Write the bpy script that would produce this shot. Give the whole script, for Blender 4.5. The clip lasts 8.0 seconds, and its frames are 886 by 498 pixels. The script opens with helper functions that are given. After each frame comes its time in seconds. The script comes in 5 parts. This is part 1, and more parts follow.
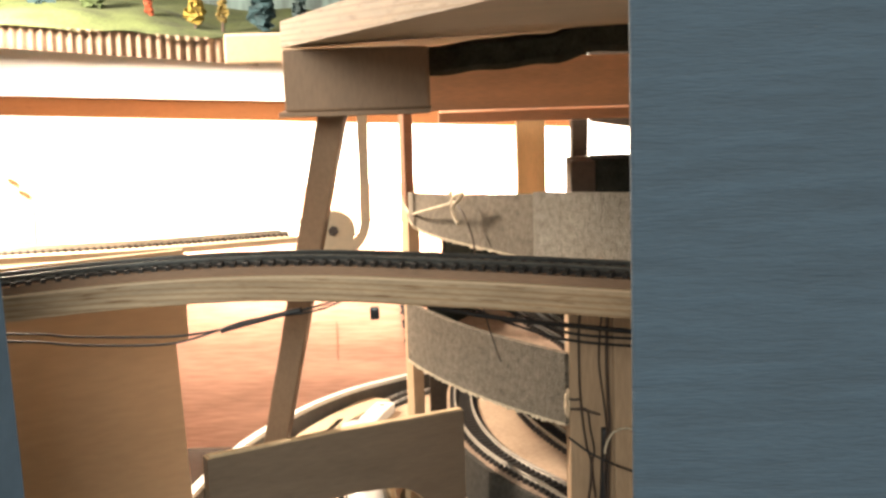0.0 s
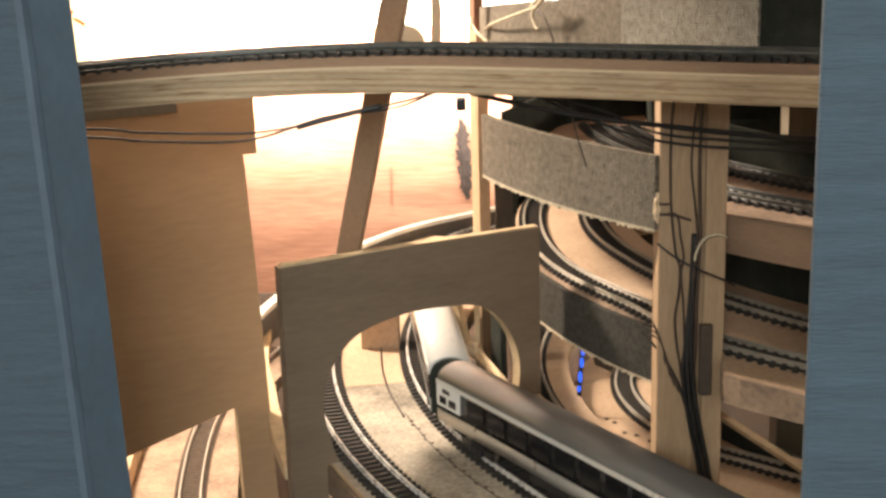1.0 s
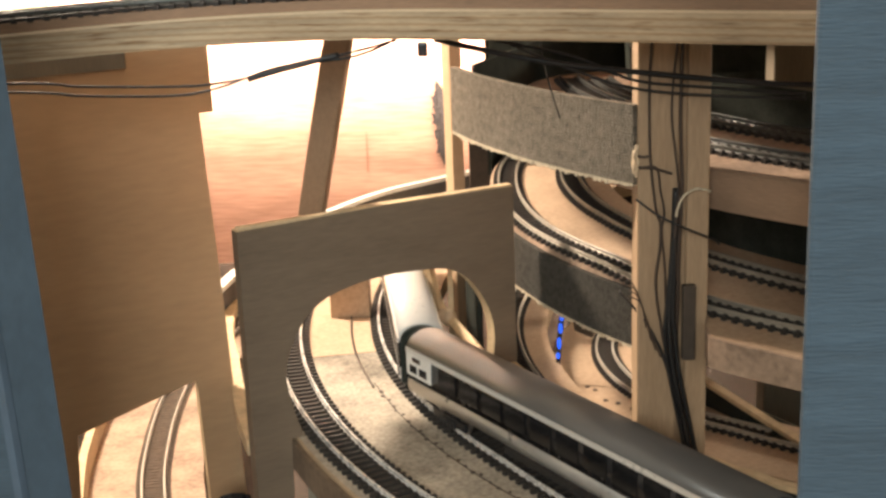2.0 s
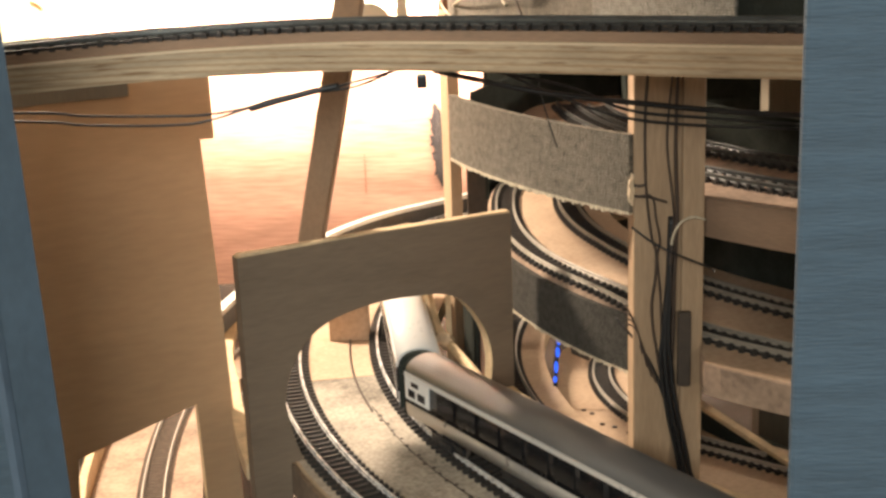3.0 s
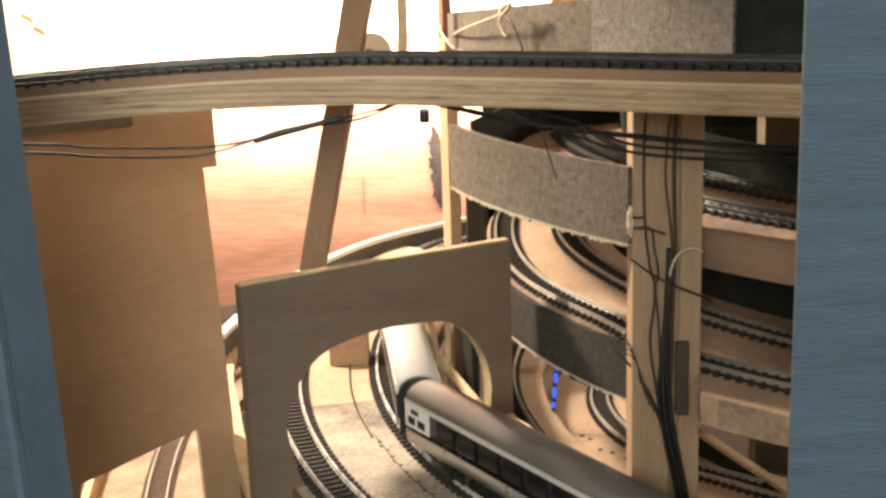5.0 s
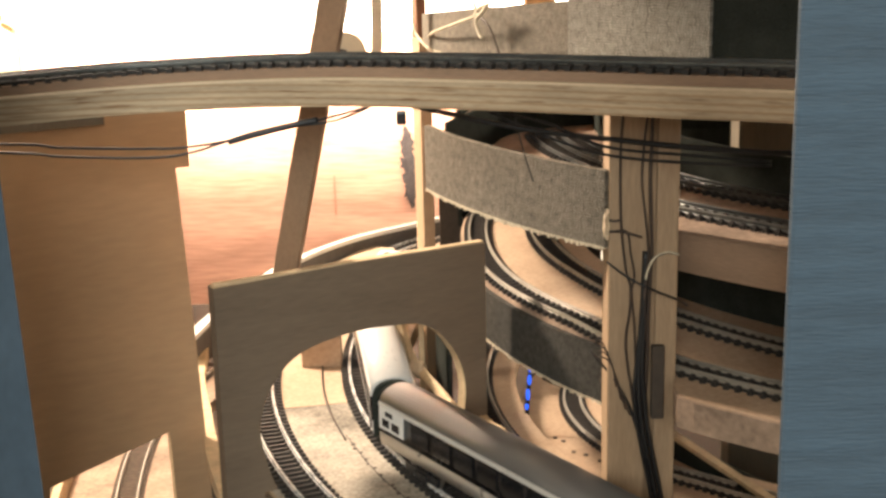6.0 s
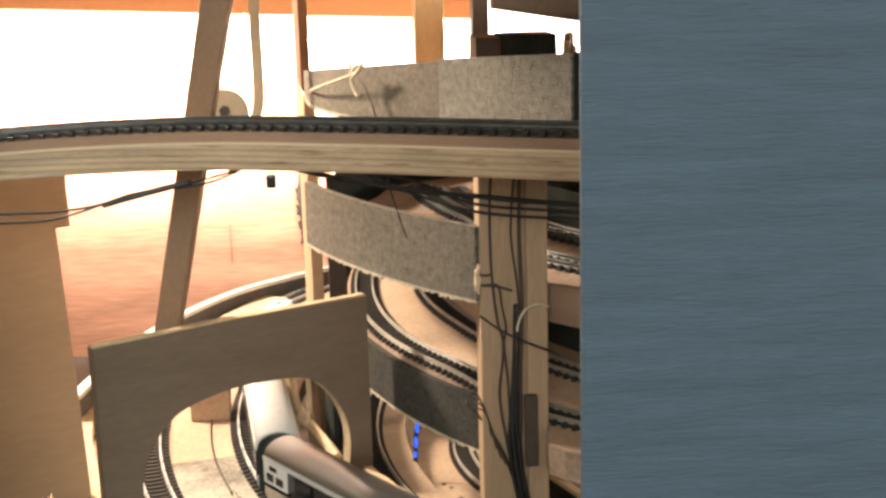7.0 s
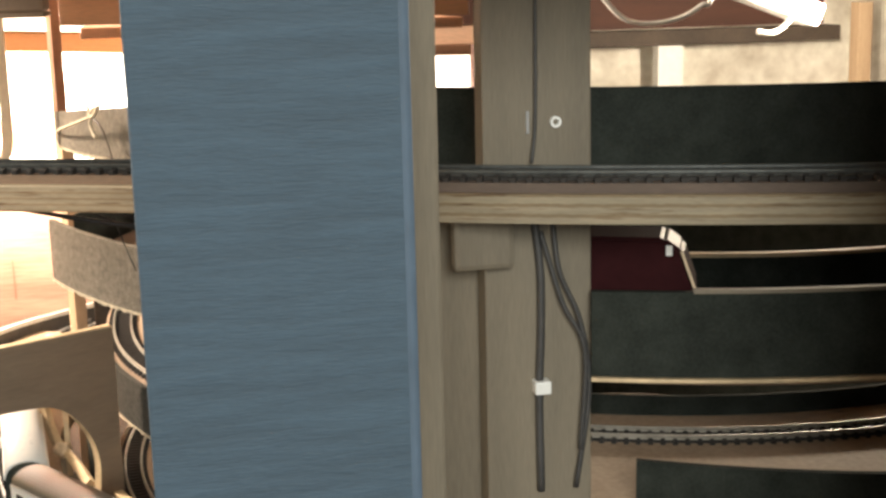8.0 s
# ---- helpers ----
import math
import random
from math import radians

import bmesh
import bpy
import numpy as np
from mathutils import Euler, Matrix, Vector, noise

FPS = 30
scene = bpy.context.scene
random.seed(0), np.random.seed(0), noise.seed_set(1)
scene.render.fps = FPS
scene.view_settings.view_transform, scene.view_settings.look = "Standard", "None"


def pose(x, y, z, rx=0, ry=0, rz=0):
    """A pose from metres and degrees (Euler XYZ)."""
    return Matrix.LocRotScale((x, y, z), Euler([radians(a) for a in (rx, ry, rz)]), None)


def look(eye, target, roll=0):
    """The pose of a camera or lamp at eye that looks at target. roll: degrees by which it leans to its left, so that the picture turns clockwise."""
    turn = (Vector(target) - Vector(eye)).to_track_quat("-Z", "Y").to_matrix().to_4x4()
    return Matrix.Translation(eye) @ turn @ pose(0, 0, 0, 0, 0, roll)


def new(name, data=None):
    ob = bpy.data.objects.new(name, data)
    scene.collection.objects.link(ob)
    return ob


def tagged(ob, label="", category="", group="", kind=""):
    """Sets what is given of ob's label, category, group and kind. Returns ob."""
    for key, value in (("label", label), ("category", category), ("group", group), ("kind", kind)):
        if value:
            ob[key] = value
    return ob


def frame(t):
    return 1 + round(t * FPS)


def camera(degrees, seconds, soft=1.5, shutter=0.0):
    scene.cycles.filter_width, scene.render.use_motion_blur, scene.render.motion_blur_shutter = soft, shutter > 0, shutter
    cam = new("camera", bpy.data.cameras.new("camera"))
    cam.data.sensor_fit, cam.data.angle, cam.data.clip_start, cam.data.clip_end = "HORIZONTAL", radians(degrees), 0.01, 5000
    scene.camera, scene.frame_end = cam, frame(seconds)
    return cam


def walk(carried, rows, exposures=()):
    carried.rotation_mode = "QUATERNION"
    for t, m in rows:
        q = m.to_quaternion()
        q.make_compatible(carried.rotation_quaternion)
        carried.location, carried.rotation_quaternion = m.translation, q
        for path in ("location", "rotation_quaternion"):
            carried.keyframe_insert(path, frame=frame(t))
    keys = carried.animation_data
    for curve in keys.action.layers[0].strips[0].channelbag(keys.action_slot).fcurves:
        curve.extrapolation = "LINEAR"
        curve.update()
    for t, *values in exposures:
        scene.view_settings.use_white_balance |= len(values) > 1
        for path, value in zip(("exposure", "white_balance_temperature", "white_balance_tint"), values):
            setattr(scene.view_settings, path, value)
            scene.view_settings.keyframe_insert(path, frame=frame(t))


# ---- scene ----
cam = camera(38.10, 8.0, soft=2.8)
PATH = [
    (0.0, pose(0.0036, 0.0044, 1.1653, 81.271, 1.754, -0.058)),
    (0.5, pose(-0.0155, 0.0038, 1.1426, 77.897, 1.893, 1.707)),
    (1.0, pose(-0.0216, 0.0258, 1.1212, 75.718, 1.586, 1.747)),
    (1.5, pose(-0.0163, 0.0582, 1.1012, 74.072, 2.048, 1.529)),
    (2.0, pose(-0.0133, 0.0667, 1.1044, 74.380, 2.163, 0.905)),
    (3.5, pose(-0.0142, 0.0568, 1.1123, 75.307, 1.963, 0.727)),
    (4.0, pose(-0.0159, 0.0564, 1.1121, 75.229, 1.745, 0.605)),
    (4.5, pose(-0.0145, 0.0532, 1.1191, 75.933, 1.874, 0.739)),
    (6.0, pose(-0.0192, 0.0579, 1.1215, 75.804, 1.327, -0.615)),
    (6.5, pose(-0.0119, 0.0593, 1.1250, 76.265, 1.137, -2.449)),
    (7.0, pose(-0.0011, 0.0443, 1.1338, 77.400, 1.505, -4.795)),
    (7.2, pose(0.0069, 0.0293, 1.1412, 78.036, 1.554, -6.579)),
    (7.5, pose(0.0247, 0.0020, 1.1461, 78.623, 1.544, -9.532)),
    (7.8, pose(0.0386, -0.0129, 1.1452, 78.676, 1.242, -11.336)),
    (8.0, pose(0.0496, -0.0190, 1.1447, 78.438, 1.348, -12.671)),
]
# the film camera dims its picture for a moment as it dips
walk(cam, PATH, exposures=[(0.0, -0.10), (0.2, -0.2), (0.4, -0.5), (0.55, -0.6), (0.75, -0.4), (1.0, -0.05), (1.3, -0.04), (7.2, 0.0), (7.6, 0.12), (8.0, 0.15)])

# ---- light ----
world = bpy.data.worlds.new("world")
scene.world = world
world.use_nodes = True
wn = world.node_tree.nodes
sky = wn.new("ShaderNodeTexSky")
sky.sky_type, sky.sun_disc, sky.sun_elevation, sky.sun_rotation = "NISHITA", False, radians(35), radians(200)
wn["Background"].inputs[1].default_value = 0.08
world.node_tree.links.new(sky.outputs[0], wn["Background"].inputs[0])


def area_lamp(name, m, power, colour, sx, sy):
    data = bpy.data.lights.new(name, "AREA")
    data.energy, data.color, data.shape, data.size, data.size_y = power, colour, "RECTANGLE", sx, sy
    ob = new(name, data)
    ob.matrix_world = m
    return ob


# warm bulb hanging over the far side of the layout, above the picture
bulb = bpy.data.lights.new("bulb_light", "POINT")
bulb.energy, bulb.color, bulb.shadow_soft_size = 60, (1.0, 0.81, 0.63), 0.05
new("bulb_light", bulb).location = (-0.47, 1.16, 1.36)
# warm tube close to the back board, hidden behind the crossing shelf
area_lamp("tube_light", look((-0.125, 1.690, 0.940), (-0.125, 1.80, 0.945)), 22, (1.0, 0.86, 0.72), 1.11, 0.02)
# strip fitting over the other end, partly in the picture
strip = bpy.data.lights.new("strip_light", "POINT")
strip.energy, strip.color, strip.shadow_soft_size = 36, (1.0, 0.84, 0.64), 0.03
new("strip_light", strip).location = (0.905, 1.53, 1.100)
# daylight in the window opening of the wall behind the camera
area_lamp("window_daylight", look((-0.12, -1.75, 1.78), (0.0, 0.5, 1.0)), 48, (0.95, 0.97, 0.90), 1.2, 0.66)

# ---- materials ----
CX, CY = 0.447, 1.010     # middle of the spiral


def mat(name, colour, rough=0.6, metal=0.0, var=0.12, scale=30.0, bump=0.15, stretch=(1, 1, 1), fine=220.0, tint=None, coords="Object"):
    m = bpy.data.materials.new(name)
    m.use_nodes = True
    nt = m.node_tree
    n, l = nt.nodes, nt.links
    b = n["Principled BSDF"]
    b.inputs["Roughness"].default_value, b.inputs["Metallic"].default_value = rough, metal
    tc, mp = n.new("ShaderNodeTexCoord"), n.new("ShaderNodeMapping")
    mp.inputs["Scale"].default_value = stretch
    l.new(tc.outputs[coords], mp.inputs[0])
    big, small = n.new("ShaderNodeTexNoise"), n.new("ShaderNodeTexNoise")
    big.inputs["Scale"].default_value, small.inputs["Scale"].default_value = scale, fine
    big.inputs["Detail"].default_value, small.inputs["Detail"].default_value = 4, 3
    info = n.new("ShaderNodeObjectInfo")
    shift = n.new("ShaderNodeVectorMath")
    shift.operation = "ADD"
    l.new(mp.outputs[0], shift.inputs[0])
    l.new(info.outputs["Random"], shift.inputs[1])
    l.new(shift.outputs[0], big.inputs["Vector"])
    l.new(shift.outputs[0], small.inputs["Vector"])
    mix = n.new("ShaderNodeMix")
    mix.data_type = "FLOAT"
    mix.inputs[0].default_value = 0.4
    l.new(big.outputs[0], mix.inputs[2])
    l.new(small.outputs[0], mix.inputs[3])
    ramp = n.new("ShaderNodeValToRGB")
    dark = [c * (1 - 2.2 * var) for c in colour]
    light = [min(1, c * (1 + 2.0 * var)) for c in (tint or colour)]
    ramp.color_ramp.elements[0].position, ramp.color_ramp.elements[1].position = 0.3, 0.7
    ramp.color_ramp.elements[0].color, ramp.color_ramp.elements[1].color = (*dark, 1), (*light, 1)
    l.new(mix.outputs[0], ramp.inputs[0])
    l.new(ramp.outputs[0], b.inputs["Base Color"])
    if bump:
        bp = n.new("ShaderNodeBump")
        bp.inputs["Strength"].default_value, bp.inputs["Distance"].default_value = bump, 0.001
        l.new(mix.outputs[0], bp.inputs["Height"])
        l.new(bp.outputs[0], b.inputs["Normal"])
    rr = n.new("ShaderNodeMapRange")
    rr.inputs["To Min"].default_value, rr.inputs["To Max"].default_value = max(0.04, rough - 0.12), min(1, rough + 0.12)
    l.new(mix.outputs[0], rr.inputs[0])
    l.new(rr.outputs[0], b.inputs["Roughness"])
    return m


def layered(name, colours, layer, rough=0.75):
    """Plywood edge: glue lines between veneers, stacked upwards."""
    m = mat(name, colours[0], rough, var=0.14, scale=25, stretch=(1, 1, 14), bump=0.2)
    nt = m.node_tree
    n, l = nt.nodes, nt.links
    ramp = next(x for x in n if x.type == "VALTORGB")
    w = n.new("ShaderNodeTexWave")
    w.bands_direction, w.wave_profile = "Z", "SIN"
    w.inputs["Scale"].default_value, w.inputs["Distortion"].default_value = 0.314 / layer, 0.8
    w.inputs["Detail"].default_value, w.inputs["Detail Scale"].default_value = 2.0, 3.0
    tc = next(x for x in n if x.type == "TEX_COORD")
    l.new(tc.outputs["Object"], w.inputs["Vector"])
    mx = n.new("ShaderNodeMix")
    mx.data_type, mx.blend_type = "RGBA", "MULTIPLY"
    r2 = n.new("ShaderNodeValToRGB")
    r2.color_ramp.elements[0].position, r2.color_ramp.elements[1].position = 0.05, 0.4
    r2.color_ramp.elements[0].color, r2.color_ramp.elements[1].color = (*colours[1], 1), (1, 1, 1, 1)
    l.new(w.outputs[0], r2.inputs[0])
    mx.inputs[0].default_value = 0.8
    l.new(ramp.outputs[0], mx.inputs[6])
    l.new(r2.outputs[0], mx.inputs[7])
    mp2, void, r3, mx2 = n.new("ShaderNodeMapping"), n.new("ShaderNodeTexNoise"), n.new("ShaderNodeValToRGB"), n.new("ShaderNodeMix")
    mp2.inputs["Scale"].default_value = (45, 45, 520)
    void.inputs["Scale"].default_value, void.inputs["Detail"].default_value = 1.0, 2
    l.new(tc.outputs["Object"], mp2.inputs[0])
    l.new(mp2.outputs[0], void.inputs["Vector"])
    r3.color_ramp.elements[0].position, r3.color_ramp.elements[1].position = 0.60, 0.72
    r3.color_ramp.elements[0].color, r3.color_ramp.elements[1].color = (1, 1, 1, 1), (0.58, 0.47, 0.38, 1)
    l.new(void.outputs[0], r3.inputs[0])
    mx2.data_type, mx2.blend_type = "RGBA", "MULTIPLY"
    mx2.inputs[0].default_value = 1.0
    l.new(mx.outputs[2], mx2.inputs[6])
    l.new(r3.outputs[0], mx2.inputs[7])
    l.new(mx2.outputs[2], n["Principled BSDF"].inputs["Base Color"])
    return m


PINE = mat("pine", (0.40, 0.270, 0.165), 0.6, var=0.09, scale=9, stretch=(6, 6, 0.5), tint=(0.47, 0.345, 0.225))
# darker pine for the twin post: light falloff is put into the colour
PINE_DIM = mat("dim_pine", (0.345, 0.225, 0.132), 0.6, var=0.10, scale=9, stretch=(6, 6, 0.5), tint=(0.42, 0.295, 0.185))
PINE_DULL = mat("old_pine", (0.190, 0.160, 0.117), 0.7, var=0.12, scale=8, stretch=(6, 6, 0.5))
# browner, darker pine: the shade on backlit fronts is in the colour
PINE_BACKLIT = mat("backlit_pine", (0.315, 0.20, 0.123), 0.65, var=0.10, scale=10, stretch=(2.5, 2.5, 0.8))
PLY = mat("plywood_face", (0.54, 0.355, 0.205), 0.65, var=0.06, scale=5, stretch=(0.9, 0.9, 4), fine=70)
PLY_DARK = mat("portal_board", (0.165, 0.120, 0.082), 0.7, var=0.11, scale=9, stretch=(0.7, 0.7, 5), fine=140, bump=0.35)
PLY_EDGE = layered("plywood_edge", ((0.445, 0.338, 0.222), (0.70, 0.58, 0.46)), 0.0030)
CUT_EDGE = mat("cut_board_edge", (0.58, 0.44, 0.27), 0.7, var=0.15, scale=40)
DECK = mat("deck_board", (0.455, 0.315, 0.205), 0.75, var=0.11, scale=14, fine=300, tint=(0.48, 0.355, 0.25))
DARK_TOP = mat("dark_tabletop", (0.06, 0.045, 0.034), 0.8, var=0.2, scale=12)
CORK = mat("reddish_underlay", (0.27, 0.175, 0.115), 0.8, var=0.12, scale=12, stretch=(1, 1, 6))
DECK_PINK = mat("stained_deck", (0.33, 0.235, 0.17), 0.85, var=0.26, scale=34, fine=260, bump=0.4)
DECK_GREY = mat("dusty_deck", (0.265, 0.232, 0.188), 0.9, var=0.26, scale=22, fine=420, bump=0.5, tint=(0.41, 0.36, 0.29))
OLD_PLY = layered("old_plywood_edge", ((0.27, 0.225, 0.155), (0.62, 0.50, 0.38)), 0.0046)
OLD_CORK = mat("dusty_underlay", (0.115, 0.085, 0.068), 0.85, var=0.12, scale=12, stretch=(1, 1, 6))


def woven(name, colour, tint):
    """Carpet backing: ribs and warp threads along the cloth's own UV."""
    m = mat(name, colour, 0.98, var=0.05, scale=25, fine=900, bump=0, tint=tint)
    m.node_tree.nodes["Principled BSDF"].inputs["Specular IOR Level"].default_value = 0.12
    nt = m.node_tree
    n, l = nt.nodes, nt.links
    ramp = next(x for x in n if x.type == "VALTORGB")
    uv = n.new("ShaderNodeUVMap")
    dist = n.new("ShaderNodeTexNoise")
    dist.inputs["Scale"].default_value, dist.inputs["Detail"].default_value = 230, 6
    l.new(uv.outputs[0], dist.inputs["Vector"])
    heights = []
    for direction, scale, amount in (("Y", 250, 7.0), ("X", 190, 12.0)):
        w = n.new("ShaderNodeTexWave")
        w.bands_direction = direction
        w.inputs["Scale"].default_value, w.inputs["Distortion"].default_value = scale, amount
        w.inputs["Detail"].default_value, w.inputs["Detail Scale"].default_value = 2.0, 0.8
        l.new(uv.outputs[0], w.inputs["Vector"])
        heights.append(w)
    mul = n.new("ShaderNodeMath")
    mul.operation = "MULTIPLY"
    l.new(heights[0].outputs["Fac"], mul.inputs[0])
    l.new(heights[1].outputs["Fac"], mul.inputs[1])
    add = n.new("ShaderNodeMath")
    add.operation = "MULTIPLY_ADD"
    add.inputs[1].default_value = 1.3
    l.new(dist.outputs[0], add.inputs[0])
    l.new(mul.outputs[0], add.inputs[2])
    r2 = n.new("ShaderNodeMapRange")
    r2.inputs["From Min"].default_value, r2.inputs["From Max"].default_value = 0.50, 1.35
    r2.inputs["To Min"].default_value, r2.inputs["To Max"].default_value = 0.55, 1.32
    l.new(add.outputs[0], r2.inputs[0])
    mx = n.new("ShaderNodeMix")
    mx.data_type, mx.blend_type = "RGBA", "MULTIPLY"
    mx.inputs[0].default_value = 1.0
    l.new(ramp.outputs[0], mx.inputs[6])
    l.new(r2.outputs[0], mx.inputs[7])
    l.new(mx.outputs[2], n["Principled BSDF"].inputs["Base Color"])
    bp = n.new("ShaderNodeBump")
    bp.inputs["Strength"].default_value, bp.inputs["Distance"].default_value = 0.8, 0.0006
    l.new(add.outputs[0], bp.inputs["Height"])
    l.new(bp.outputs[0], n["Principled BSDF"].inputs["Normal"])
    return m


FELT = woven("grey_carpet", (0.200, 0.176, 0.141), (0.262, 0.230, 0.186))
# dark grey so that the shade on the parapet's face is in the colour
PARAPET_SHADE = mat("parapet_shade", (0.10, 0.09, 0.08), 0.8, var=0.15, scale=12, fine=200)
DIRTY_WOOD = mat("dirty_wood", (0.15, 0.105, 0.07), 0.85, var=0.25, scale=22, fine=200, bump=0.4)
CLOTH = mat("dark_cloth", (0.050, 0.055, 0.044), 0.95, var=0.3, scale=90, fine=500, bump=0.8)
RAGGED_DARK = mat("ragged_dark", (0.035, 0.026, 0.023), 0.95, var=0.3, scale=120, fine=700, bump=0.8)
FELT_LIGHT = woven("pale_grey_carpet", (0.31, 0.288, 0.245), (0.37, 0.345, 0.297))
# darker copy of the grey carpet: shade under the second deck is in it
FELT_SHADED = woven("shaded_grey_carpet", (0.055, 0.053, 0.047), (0.09, 0.086, 0.076))
BLACK_FELT = mat("black_felt", (0.028, 0.032, 0.0275), 0.95, var=0.2, scale=60, fine=700, bump=0.6)
BLACK_FELT.node_tree.nodes["Principled BSDF"].inputs["Specular IOR Level"].default_value = 0.08
SLEEPER_DUSTY = mat("dusty_sleeper_plastic", (0.105, 0.080, 0.060), 0.85, var=0.2, scale=200, fine=900)
SLEEPER = mat("sleeper_plastic", (0.024, 0.020, 0.017), 0.75, var=0.2, scale=200, fine=900)
RAIL = mat("nickel_rail", (0.56, 0.53, 0.47), 0.46, 0.65, var=0.08, scale=90, fine=600, bump=0.05)
# pale base colour stands in for lamp glints on the portal rails
RAIL_BRIGHT = mat("glint_rail", (0.84, 0.83, 0.81), 0.28, 0.45, var=0.05, scale=90, fine=600, bump=0.03)
RAIL_DULL = mat("dull_rail", (0.36, 0.33, 0.28), 0.5, 0.5, var=0.1, scale=90, fine=600, bump=0.05)
# darker rail: the dark surroundings it would reflect are in the colour
RAIL_DARK = mat("dark_reflecting_rail", (0.13, 0.135, 0.13), 0.38, 0.7, var=0.15, scale=90, fine=600, bump=0.05)
BLUE = mat("blue_paint", (0.0510, 0.083, 0.1165), 0.75, var=0.11, scale=30, stretch=(1.0, 1.0, 10), fine=260, bump=0.7)
# paler blue for the jamb reveal: the light it catches is in the colour
BLUE_REVEAL = mat("lit_reveal_blue", (0.062, 0.096, 0.134), 0.7, var=0.10, scale=45, stretch=(1.0, 1.0, 0.6), fine=300, bump=0.4)
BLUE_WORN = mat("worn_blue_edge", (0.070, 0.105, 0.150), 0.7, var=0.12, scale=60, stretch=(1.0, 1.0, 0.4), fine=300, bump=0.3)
HARDBOARD = mat("hardboard", (0.340, 0.166, 0.106), 0.7, var=0.13, scale=5, stretch=(0.7, 1, 6), fine=40, tint=(0.40, 0.215, 0.145))
WHITE_WALL = mat("white_wall", (0.80, 0.78, 0.73), 0.85, var=0.03, scale=4, fine=120)
ROOM = mat("room_plaster", (0.55, 0.51, 0.45), 0.9, var=0.05, scale=3, fine=80)
CARPET = mat("floor_carpet", (0.16, 0.13, 0.11), 0.95, var=0.2, scale=30, fine=300)
BROWN_WOOD = mat("brown_wood", (0.24, 0.12, 0.07), 0.6, var=0.15, scale=6, stretch=(0.6, 6, 6))
WIRE = mat("black_wire", (0.015, 0.015, 0.016), 0.45, var=0.1, scale=80)
WIRE_GREY = mat("grey_cable", (0.055, 0.053, 0.052), 0.5, var=0.1, scale=80)
WIRE_BROWN = mat("brown_wire", (0.06, 0.04, 0.03), 0.5, var=0.1, scale=80)
STRING = mat("string", (0.62, 0.54, 0.40), 0.9, var=0.12, scale=300)
WHITE_PLASTIC = mat("white_plastic", (0.80, 0.79, 0.76), 0.4, var=0.03, scale=60)
SILVER = mat("silver_paint", (0.52, 0.52, 0.51), 0.30, 0.55, var=0.05, scale=60, bump=0.03)
COACH_BLACK = mat("coach_black", (0.018, 0.018, 0.020), 0.25, var=0.1, scale=60, bump=0.03)
# pale copy of the coach roof: lamp light and gutter glints are in it
ROOF_LIT = mat("lit_coach_roof", (0.74, 0.73, 0.70), 0.3, 0.2, var=0.02, scale=20, bump=0)
COACH_GLASS = mat("coach_window", (0.010, 0.011, 0.013), 0.08, var=0.05, scale=60, bump=0)
MAROON = mat("maroon_paint", (0.030, 0.008, 0.009), 0.55, var=0.1, scale=60, bump=0.05)
MAROON.node_tree.nodes["Principled BSDF"].inputs["Specular IOR Level"].default_value = 0.03
STEEL = mat("steel", (0.5, 0.5, 0.5), 0.35, 1.0, var=0.08, scale=80)
GREEN = mat("grass_mat", (0.024, 0.050, 0.013), 0.95, var=0.35, scale=22, fine=300, bump=0.8, tint=(0.058, 0.078, 0.026))
CORRUGATED = mat("corrugated_card", (0.17, 0.12, 0.085), 0.8, var=0.1, scale=30)
CREAM = mat("cream_board", (0.64, 0.50, 0.34), 0.7, var=0.07, scale=6, stretch=(1, 5, 1))
BLUE_LED = mat("blue_reflector", (0.02, 0.06, 0.55), 0.15, var=0.2, scale=120)
BLUE_LED.node_tree.nodes["Principled BSDF"].inputs["Emission Color"].default_value = (0.03, 0.15, 1.0, 1)
BLUE_LED.node_tree.nodes["Principled BSDF"].inputs["Emission Strength"].default_value = 1.2

WOODLAND = mat("painted_woodland", (0.024, 0.054, 0.060), 0.8, var=0.42, scale=16, stretch=(3, 1, 0.5), fine=60, bump=0.1, tint=(0.075, 0.115, 0.115))
# pale yellow: the blown-out glow on the card is in its colour
YELLOW_CARD = mat("yellow_glow_card", (0.80, 0.72, 0.46), 0.85, var=0.06, scale=12)
RED_PAINT = mat("red_paint", (0.55, 0.09, 0.03), 0.6, var=0.08, scale=60)
ORANGE_WOOD = mat("orange_stained_wood", (0.26, 0.108, 0.045), 0.9, var=0.12, scale=6, stretch=(0.6, 6, 6), bump=0)
ORANGE_WOOD.node_tree.nodes["Principled BSDF"].inputs["Specular IOR Level"].default_value = 0.0
# bright orange base stands in for lamp light on the far post
ORANGE_POST = mat("orange_glow_post", (0.82, 0.50, 0.25), 0.7, var=0.12, scale=7, stretch=(6, 6, 0.6))
# kept pale: bounce light on the ring's underside is in this colour
PLANK = mat("bounce_lit_plank", (0.80, 0.51, 0.35), 0.6, var=0.12, scale=7, stretch=(0.6, 6, 6))
FAR_WALL = mat("mottled_plaster", (0.70, 0.62, 0.50), 0.9, var=0.13, scale=9, fine=40, tint=(0.82, 0.78, 0.70))
DARK_RED = mat("dark_red_boarding", (0.075, 0.032, 0.022), 0.8, var=0.15, scale=8, stretch=(0.6, 6, 6))
TUBE = mat("lamp_tube", (0.9, 0.88, 0.82), 0.4, var=0.01)
TUBE.node_tree.nodes["Principled BSDF"].inputs["Emission Color"].default_value = (1.0, 0.86, 0.66, 1)
TUBE.node_tree.nodes["Principled BSDF"].inputs["Emission Strength"].default_value = 6.0

